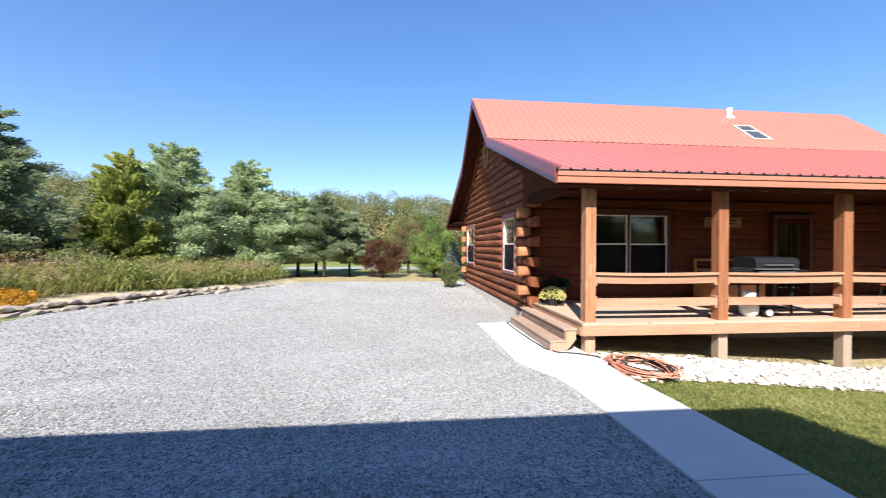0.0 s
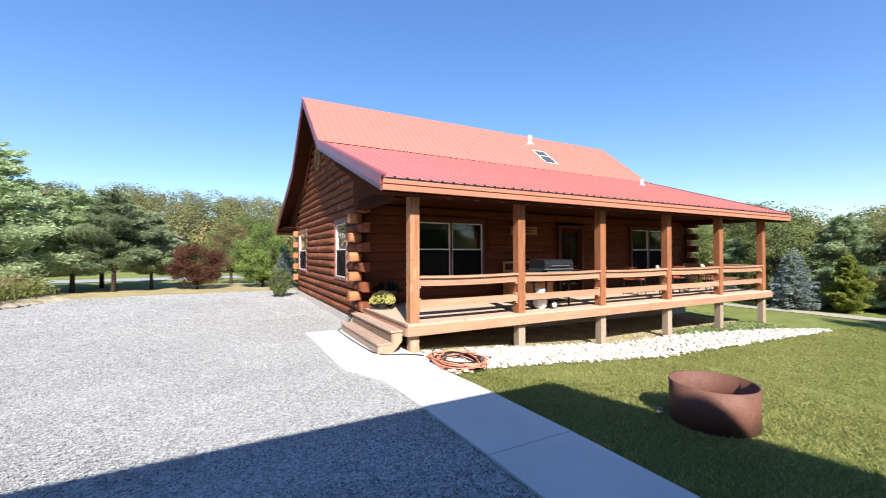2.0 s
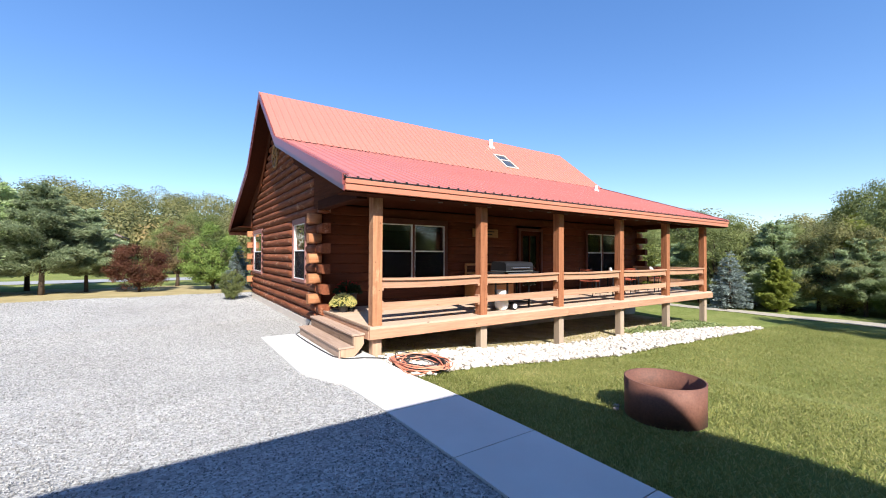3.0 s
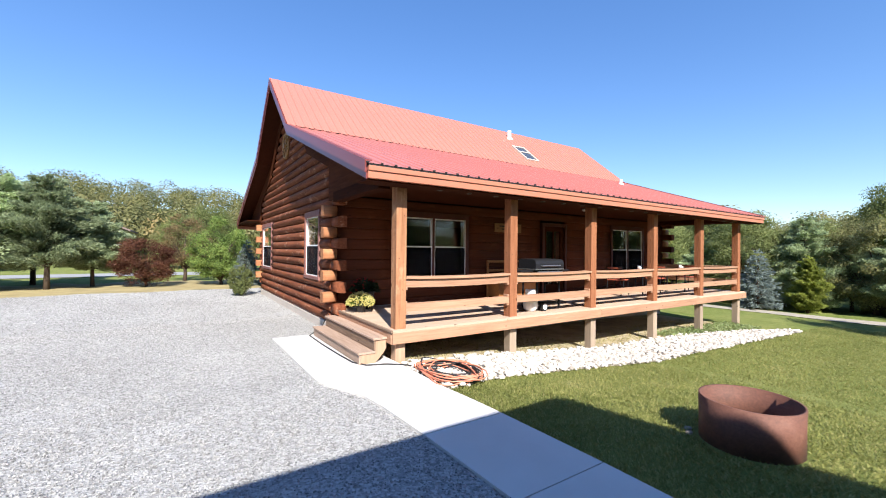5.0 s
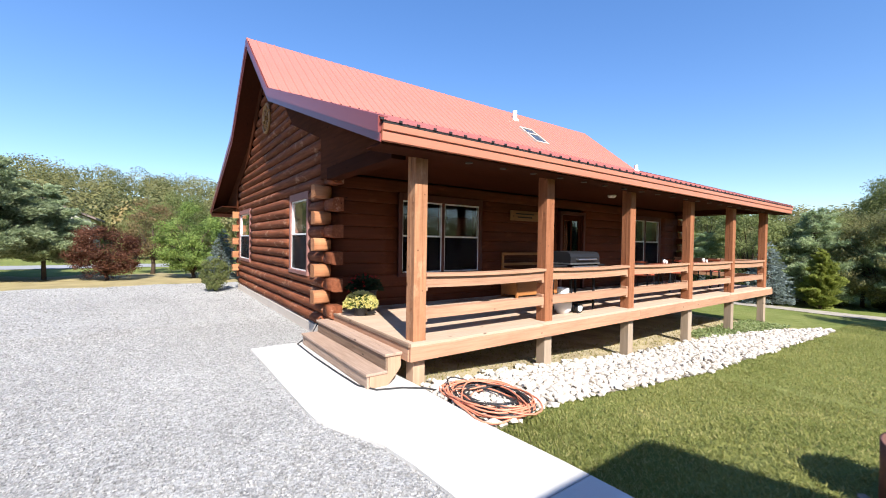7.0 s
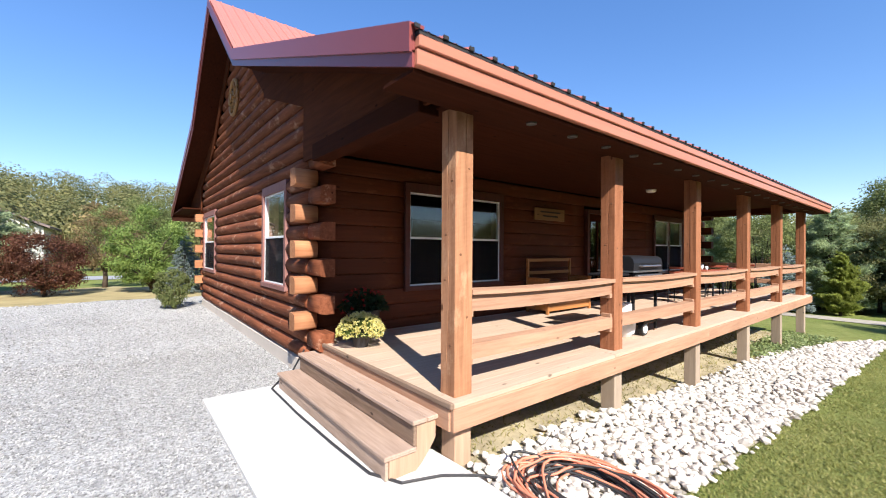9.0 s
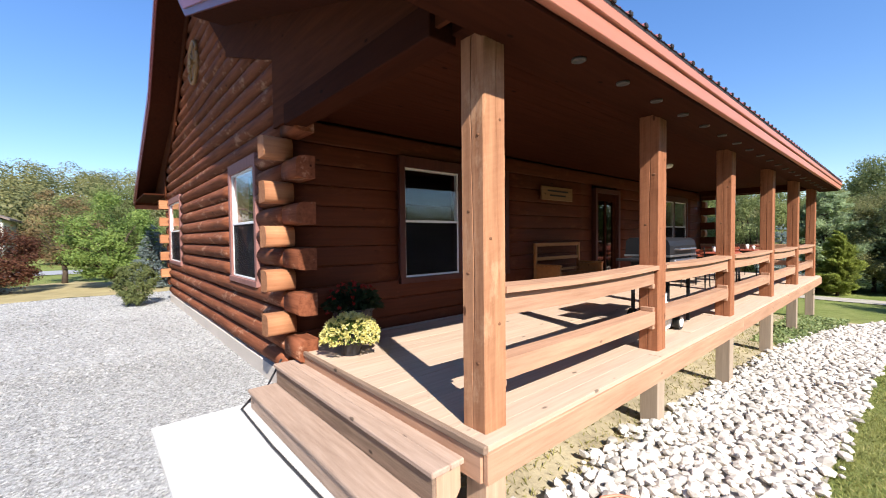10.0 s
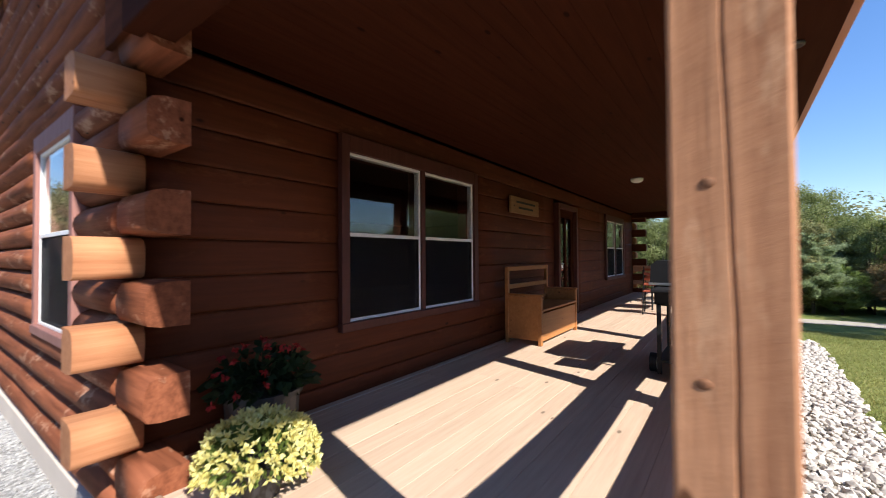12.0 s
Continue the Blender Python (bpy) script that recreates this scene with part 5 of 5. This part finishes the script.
# planting bank behind it
bm = bmesh.new()
prev = None
for y in np.arange(2, 21, 0.6):
    e = left_edge(y)
    row = [bm.verts.new((e - d, y, h + 0.04 * noise.noise(Vector((d, y, 0))))) for d, h in ((0.1, -0.11), (0.45, 0.06), (1.6, 0.16), (4, 0.3), (7.5, 0.32))]
    if prev:
        for a in range(4):
            bm.faces.new((prev[a], row[a], row[a + 1], prev[a + 1]))
    prev = row
solid("planting_bank", bm, UNDER, "dry earth bank behind the stone border", "bank", kind="structure", smooth=True)


# ---- grasses ----
def blades(points, height, width, lean, seed, material, name):
    r = np.random.default_rng(seed)
    n = len(points)
    d = np.stack([r.normal(0, lean, n), r.normal(0, lean, n), np.ones(n)], -1)
    v, f = leaf_cloud(points, d, height, width, r, 0.12)
    return raw_mesh(name, v, f, material)


r = np.random.default_rng(17)


def bank_grass(count, per, near, height, spread, blade, plume, seed, material, plume_material, name, label):
    """Clumps of arching blades on the bank, uneven in height, and the seed plumes above them."""
    r = np.random.default_rng(seed)
    pts, hs = [], []
    for i in range(count):
        y = r.uniform(5, 20.4)
        d = r.uniform(near, 5.8) if y < 15 else r.uniform(near * 0.55, 3.8)
        x = left_edge(y) - d
        swell = noise.noise(Vector((0.75 * x, 0.75 * y, seed)))
        if swell < -0.28:
            continue
        h = height * (1 + 0.75 * swell) * r.uniform(0.65, 1.2) * (1.0 if y < 15.5 else 0.72)
        pts.append(np.stack([x + r.normal(0, spread, per), y + r.normal(0, spread, per), np.full(per, 0.06)], -1))
        hs.append(np.full(per, h))
    pts, hs = np.concatenate(pts), np.concatenate(hs)
    d = np.stack([r.normal(0, 0.42, len(pts)), r.normal(0, 0.42, len(pts)), np.ones(len(pts))], -1)
    v, f = leaf_cloud(pts, d, hs, blade, r, 0.2)
    if not plume:
        mid = np.repeat(pts + d * (hs * r.uniform(0.25, 0.85, len(pts)))[:, None], 3, 0)
        v2, f2 = leaf_cloud(mid + r.normal(0, 0.05, mid.shape), sphere_dirs(len(mid), r) + np.array([0, 0, 0.4]), 0.13, 0.05, r, 0.3)
        v, f = np.concatenate([v, v2]), np.concatenate([f, f2 + len(v)])
    tagged(new(name, raw_mesh(name, v, f, material)), label, "tall grass", kind="stuff")
    if plume:
        sel = r.random(len(pts)) < plume
        top = np.repeat((pts + d * hs[:, None] * 0.82)[sel], 5, 0)
        up = np.repeat(d[sel], 5, 0)
        top = top + up * r.uniform(0, 0.16, (len(top), 1)) + r.normal(0, 0.015, top.shape)
        v, f = leaf_cloud(top, up * 0.7 + 0.6 * sphere_dirs(len(top), r), 0.085, 0.03, r, 0.2)
        tagged(new("seed_heads", raw_mesh("seed_heads", v, f, plume_material)), "soft seed heads above the bank grasses", "seed heads", kind="stuff")


bank_grass(420, 60, 1.5, 1.0, 0.2, 0.017, 0.10, 17, TALL, PLUME, "tall_grass", "tall yellow-green seeding grasses on the bank")
bank_grass(520, 60, 1.6, 0.95, 0.3, 0.03, 0.0, 18, WEED, PLUME, "green_weeds", "leafy green weeds among the bank grasses")
bank_grass(190, 46, 2.4, 1.25, 0.16, 0.015, 0.4, 19, TALL, GOLDENROD, "tall_stalks", "tall stalks with yellow flower tips on the bank")

n = 5200
px, py = r.uniform(3.2, 15.4, n), r.uniform(6.45, 8.0, n)
p = np.stack([px, py, ground_z(px, py) + 0.006], -1)
tagged(new("weed_tufts", blades(p, 0.07, 0.012, 0.8, 33, TALL, "weed_tufts")), "sparse dry grass and weeds under the porch edge", "weeds", kind="stuff")
# lawn blades, the stretch beside the walk
n = 190000
px, py = 3.17 + 15.6 * r.random(n) ** 1.5, r.uniform(-0.5, 6.2, n)
keep = np.array([b < bed_front(a) + 0.03 and a > 3.24 - 0.13 * smoothstep(3.2, 5.2, b) and math.hypot(a - 4.82, b - 2.48) > 0.45 for a, b in zip(px, py)])
px, py = px[keep], py[keep]
p = np.stack([px, py, ground_z(px, py) - 0.004], -1)
tagged(new("grass", blades(p, 0.055, 0.0105, 0.6, 31, BLADE, "grass")), "short mown lawn grass with dry straws", "grass", kind="stuff")

# ---- trees ----
def tree_thing(name, label, trunk_bm, crown_v, crown_f, leaf, category="tree", group=""):
    th = thing(name, label, category, (0, 0, 0), group)
    part("trunk", trunk_bm, BARK, th, smooth=True)
    part("crown", raw_mesh("crown", crown_v, crown_f, leaf), None, th)
    return th


def conifer(name, label, h, rad, leaf, seed, tuft=0.17, width=0.05, count=80000, bare=0.12, power=0.75, upward=0.25, layers=26, group=""):
    """Trunk with whorls of limbs; needle tufts along the outer part of each limb."""
    r = np.random.default_rng(seed)
    bm = bmesh.new()
    lean = r.normal(0, 0.03, 2)
    tube(bm, [(lean[0] * z * h, lean[1] * z * h, h * z) for z in (-0.03, 0.15, 0.4, 0.7, 0.97)], [0.021 * h * q for q in (1.1, 0.9, 0.65, 0.35, 0.06)], 8)
    limbs = []
    for i in range(layers):
        q = bare + (0.97 - bare) * (i + r.uniform(-0.3, 0.3)) / layers
        for j in range(6):
            a = 2 * math.pi * (j + r.uniform(-0.35, 0.35)) / 6 + i * 0.9
            ln = rad * max(0.06, (1 - q)) ** power * r.uniform(0.6, 1.18) * (1 if q > bare + 0.12 else 0.8)
            z = q * h
            end = np.array([math.cos(a) * ln, math.sin(a) * ln, z + ln * r.uniform(-0.05, upward * 2)])
            limbs.append((np.array([lean[0] * z, lean[1] * z, z]), end, ln))
            if ln > 0.25 * rad and j % 2 == 0:
                tube(bm, [limbs[-1][0], (limbs[-1][0] + end) / 2 + np.array([0, 0, 0.03 * h * upward]), end], [0.007 * h, 0.004 * h, 0.001 * h], 4)
    w = np.array([l[2] for l in limbs]) ** 1.4
    pick = r.choice(len(limbs), count, p=w / w.sum())
    a0, a1 = np.array([l[0] for l in limbs])[pick], np.array([l[1] for l in limbs])[pick]
    t = r.uniform(0.15, 1.0, count) ** 0.7
    ln = np.array([l[2] for l in limbs])[pick]
    c = a0 + (a1 - a0) * t[:, None] + r.normal(0, 1, (count, 3)) * (0.12 * ln * (1.2 - 0.6 * t))[:, None] * np.array([1, 1, 0.6])
    d = (a1 - a0) / np.maximum(ln, 0.01)[:, None] + 0.75 * sphere_dirs(count, r) + np.array([0, 0, upward])
    v, f = leaf_cloud(c, d, tuft, width, r, 0.1)
    return tree_thing(name, label, bm, v, f, leaf, group=group)


def broadleaf(name, label, h, rad, leaf, seed, clumps=70, per=150, size=0.15, bare=0.22, squat=1.0, category="tree", group=""):
    """Forked trunk; clumps of leaves at the limb ends, uneven in size, with gaps between."""
    r = np.random.default_rng(seed)
    bm = bmesh.new()
    fork = h * bare
    tube(bm, [(0, 0, -0.03 * h), (0.01 * h, 0, fork * 0.6), (0, 0.01 * h, fork * 1.3), (0, 0, h * 0.6)], [0.03 * h, 0.024 * h, 0.019 * h, 0.007 * h], 8)
    cs = []
    for i in range(clumps):
        d = sphere_dirs(1, r)[0]
        d[2] = d[2] * 0.95 + 0.05
        rr_ = r.uniform(0.45, 1.0) ** 0.5
        wob = 1 + 0.28 * noise.noise(Vector(d) * 1.6 + Vector((seed, 0, 0)))
        mid = fork + (h - fork) * 0.48
        c = np.array([d[0] * rad * rr_ * wob, d[1] * rad * rr_ * wob, mid + d[2] * (h - fork) * 0.52 * rr_ * wob * squat])
        cs.append((c, r.uniform(0.16, 0.34) * rad))
        if i % 4 == 0:
            tube(bm, [(0, 0, fork * r.uniform(0.8, 1.5)), tuple(c * np.array([0.5, 0.5, 0.75])), tuple(c)], [0.010 * h, 0.006 * h, 0.001 * h], 4)
    k = clumps * per
    cen = np.repeat(np.array([c for c, _ in cs]), per, 0)
    rad_ = np.repeat(np.array([q for _, q in cs]), per)
    d = sphere_dirs(k, r)
    pos = cen + d * (rad_ * r.uniform(0.35, 1.15, k))[:, None] * np.array([1.1, 1.1, 0.75])
    out = d + np.array([0, 0, 0.35])
    v, f = leaf_cloud(pos, np.cross(out, sphere_dirs(k, r)) + 0.35 * sphere_dirs(k, r), size, size * 0.62, r, 0.25, out, 0.5)
    return tree_thing(name, label, bm, v, f, leaf, category, group)


def set_at(th, x, y, scale=1.0, turn=0.0, squash=1.0):
    th.matrix_basis = Matrix.LocRotScale((x, y, float(ground_z(x, y))), Euler((0, 0, turn)), Vector((scale, scale, scale * squash)))


def again(th, x, y, scale=1.0, turn=0.0, squash=1.0):
    th.scale = (scale, scale, scale * squash)
    c = copy_thing(th, pose(x, y, float(ground_z(x, y)), 0, 0, math.degrees(turn)))
    return c


pine_a = conifer("pine_tree", "full soft-needled green pine beside the drive", 6.6, 2.9, LEAF_PINE, 1, power=0.6, bare=0.06, group="pines beyond the drive")
pine_b = conifer("pine_tree", "broad open green pine beside the drive", 6.0, 2.7, LEAF_PINE, 2, bare=0.2, power=0.55, layers=17, group="pines beyond the drive")
cedar = conifer("cedar_tree", "dense yellow-green cedar tree with pointed top", 5.4, 1.6, LEAF_CEDAR, 3, tuft=0.2, width=0.09, bare=0.02, power=0.6, upward=0.6, layers=26)
spruce = conifer("blue_spruce", "small silvery blue spruce beyond the cabin", 3.0, 1.0, LEAF_BLUE, 4, tuft=0.13, width=0.05, count=7000, bare=0.02, power=0.9, upward=0.1)
maple = broadleaf("red_maple", "dark maroon-leaved rounded maple tree", 3.3, 1.75, LEAF_MAROON, 5, 90, 210, 0.10, 0.1)
tan_tree = broadleaf("turning_tree", "thin tree with tan turning leaves", 4.2, 1.5, LEAF_TAN, 6, 60, 150, 0.09, 0.2)
green = broadleaf("green_tree", "bright green bushy leafy tree", 4.4, 1.7, LEAF_BRIGHT, 7, 100, 220, 0.10, 0.06)
oak_a = broadleaf("oak_tree", "mature green leafy tree at wood edge", 7.5, 3.0, LEAF_GREEN, 8, 110, 360, 0.125, 0.03, group="woodland trees")
oak_b = broadleaf("oak_tree", "olive-green leafy tree at wood edge", 7.0, 2.7, LEAF_OLIVE, 9, 100, 360, 0.125, 0.03, group="woodland trees")
shrub = broadleaf("shrub", "rounded green shrub at the cabin corner", 1.15, 0.55, LEAF_GREEN, 10, 60, 120, 0.06, 0.02, category="shrub")

set_at(cedar, -11.4, 18.0, 1.0, 0.4)
set_at(spruce, 2.95, 22.0, 0.76)
set_at(maple, -1.0, 23.4, 0.67)
set_at(tan_tree, 0.5, 26.5, 0.85)
set_at(green, 1.95, 23.2, 0.74)
set_at(shrub, 2.2, 17.6, 0.7, 0, 1.5)
set_at(pine_a, -10.4, 20.2, 1.0)
set_at(pine_b, -4.3, 23.6, 0.8, 1.0)
for x, y, s, a, src in ((-14.2, 15.2, 0.98, 2.0, pine_a), (-16.5, 18.5, 0.9, 0.6, pine_b), (-8.0, 22.5, 0.97, 2.6, pine_a), (-5.9, 24.2, 0.8, 1.7, pine_b), (-3.0, 24.6, 0.66, 3.6, pine_b), (-9.3, 24.5, 0.95, 4.4, pine_b), (-12.5, 23.0, 0.9, 5.0, pine_a), (-17.5, 12.5, 0.95, 1.2, pine_a), (-5.4, 26.8, 0.8, 0.3, pine_b)):
    again(src, x, y, s, a)
pine_a.scale = (1, 1, 1)
pine_b.scale = (0.8, 0.8, 0.8)
rt = random.Random(77)
# wood edge on the right of the lawn, and behind the cabin
set_at(oak_a, 24.5, 9.5, 0.6, 0.5)
set_at(oak_b, 25.0, 5.0, 0.6, 1.5)
edge = []
for i in range(46):
    a = radians(-38 + 104 * i / 45)
    d = rt.uniform(0, 9) + 21.5
    edge.append((4 + d * math.cos(a), 6 + d * math.sin(a) * 0.95, rt.uniform(0.42, 0.68)))
for i, (x, y, s) in enumerate(edge):
    again(rt.choice((oak_a, oak_b, oak_a, cedar, pine_a, oak_b)), x, y, s * rt.choice((0.7, 0.9, 1.1, 1.3)), rt.uniform(0, 6.28), rt.uniform(0.85, 1.15))
for i in range(34):
    again(rt.choice((spruce, cedar, green, pine_a, pine_b, tan_tree)), 4 + (20.8 + rt.uniform(-1, 1)) * math.cos(radians(-32 + 80 * i / 33)), 6 + (20.8 + rt.uniform(-1, 1)) * math.sin(radians(-32 + 80 * i / 33)), rt.uniform(0.28, 0.6), rt.uniform(0, 6))
again(pine_a, 24.6, 7.2, 0.6, 1.1, 1.1)
again(cedar, 22.9, 6.7, 0.45, 0.3, 1.0)
again(spruce, 22.3, 8.3, 1.05, 0.3, 0.9)
again(oak_a, 18.4, 0.3, 0.6, 1.1)
again(oak_b, 22.5, -3.5, 0.9, 2.2)
# trees behind the road and around the back, closing the view and the reflections
for i in range(30):
    x = -38 + 46 * i / 29
    if -10.5 < x < -2.5:
        continue
    again(rt.choice((oak_a, oak_b, pine_a, tan_tree, oak_a)), x + rt.uniform(-1, 1), 39 + rt.uniform(0, 9), rt.uniform(0.5, 0.8), rt.uniform(0, 6.28))
for i in range(26):
    a = radians(195 + 110 * i / 25)
    d = rt.uniform(24, 34)
    again(rt.choice((oak_a, oak_b, pine_a)), 4 + d * math.cos(a) * 1.2, d * math.sin(a), rt.uniform(0.8, 1.2), rt.uniform(0, 6.28))
for t_, s, q in ((oak_a, 0.6, 1), (oak_b, 0.6, 1), (spruce, 0.76, 1), (green, 0.74, 1), (tan_tree, 0.85, 1), (shrub, 0.7, 1.5), (pine_a, 1.0, 1), (pine_b, 0.8, 1), (cedar, 1.0, 1)):
    t_.scale = (s, s, s * q)

# wooded hills far off: one mass of crowns
r = np.random.default_rng(55)
vs, fs, off = [], [], 0
for i in range(760):
    a = radians(r.uniform(-25, 150) if i < 640 else r.uniform(150, 335))
    d = r.uniform(50, 165)
    x, y = 4 + d * math.cos(a), 8 + d * math.sin(a)
    z = float(ground_z(x, y))
    h = r.uniform(5, 9)
    k = 720
    dd = sphere_dirs(k, r)
    c = np.array([x, y, z + h * 0.55]) + dd * np.array([h * 0.42, h * 0.42, h * 0.5]) * r.uniform(0.6, 1.0, (k, 1))
    out = dd + np.array([0, 0, 0.3])
    v, f = leaf_cloud(c, np.cross(out, sphere_dirs(k, r)), 0.42, 0.31, r, 0.1, out, 0.4)
    vs.append(v)
    fs.append(f + off)
    off += len(v)
far = leafy("far_foliage", (0.07, 0.09, 0.04), (0.29, 0.275, 0.11), (0.45, 0.32, 0.15), patch=0.16, much=0.75)
tagged(new("far_woods", raw_mesh("far_woods", np.concatenate(vs), np.concatenate(fs), far)), "distant wooded hillside of green and turning trees", "woods", kind="stuff")

# low leafy plants at the far end of the porch, flowers on the bank, dark bush among the grasses
r = np.random.default_rng(91)
k = 4500
x, y = r.uniform(11.2, 15.6, k), r.uniform(5.9, 7.0, k)
ok = (y > np.array([bed_back(q) for q in x]) - 0.05)
x, y = x[ok], y[ok]
d = sphere_dirs(len(x), r)
d[:, 2] = np.abs(d[:, 2])
v, f = leaf_cloud(np.stack([x, y, ground_z(x, y) + r.uniform(0, 0.07, len(x))], -1), d, 0.075, 0.05, r, 0.2)
tagged(new("ground_cover", raw_mesh("ground_cover", v, f, LEAF_PALE)), "low bright green leafy ground cover", "ground cover", kind="stuff")
bush = broadleaf("garden_bush", "low dark purple-brown bush among tall grasses", 1.3, 0.8, LEAF_MAROON, 15, 40, 90, 0.09, 0.05, category="bush")
set_at(bush, -12.6, 14.2, 1.0)
again(bush, -13.6, 13.0, 0.9, 2)
bush.scale = (1, 1, 1)
fl = broadleaf("orange_flowers", "low mound of bright orange flowers", 0.45, 0.5, AMBER, 16, 30, 60, 0.06, 0.02, category="flowers")
set_at(fl, -10.1, 11.7, 1.15)
for x, y, s, a in ((-12.2, 12.2, 1.3, 1), (-10.9, 14.9, 1.35, 2), (-12.0, 16.4, 1.6, 3), (-9.6, 17.6, 1.3, 4), (-14.2, 13.6, 1.6, 5), (-13.4, 10.8, 1.3, 0.5), (-8.4, 18.6, 1.2, 1.5)):
    again(shrub, x, y, s, a, 1.0)
shrub.scale = (0.7, 0.7, 1.05)

# white house beyond the trees
def far_house(x, y):
    g = float(ground_z(x, y)) - 1.0
    th = thing("neighbour_house", "two-storey pale house beyond the trees", "house", (x, y, g))
    bm = bmesh.new()
    prism(bm, [(x - 4, g - 0.5), (x + 4, g - 0.5), (x + 4, g + 4.6), (x, g + 6.4), (x - 4, g + 4.6)], 1, y, y + 9)
    wall = part("wall", bm, SIDING, th)
    for a, b, c, d in ((x - 4.5, x + 0.1, g + 4.5, g + 6.62), (x - 0.1, x + 4.5, g + 6.62, g + 4.5)):
        bm = bmesh.new()
        prism(bm, [(a, c), (b, d), (b, d + 0.2), (a, c + 0.2)], 1, y - 0.6, y + 9.6)
        part("roof", bm, SHINGLE, th)
    for wx in (-2.4, 0, 2.4):
        for wz in (0.9, 3.2):
            window = part("window", boxed(x + wx - 0.6, x + wx + 0.6, y - 0.06, y, g + wz, g + wz + 1.2), VINYL, th)
            sub("pane", boxed(x + wx - 0.5, x + wx + 0.5, y - 0.075, y - 0.062, g + wz + 0.1, g + wz + 1.1, bevel=0), BLACK, window)


far_house(-9.0, 60.0)
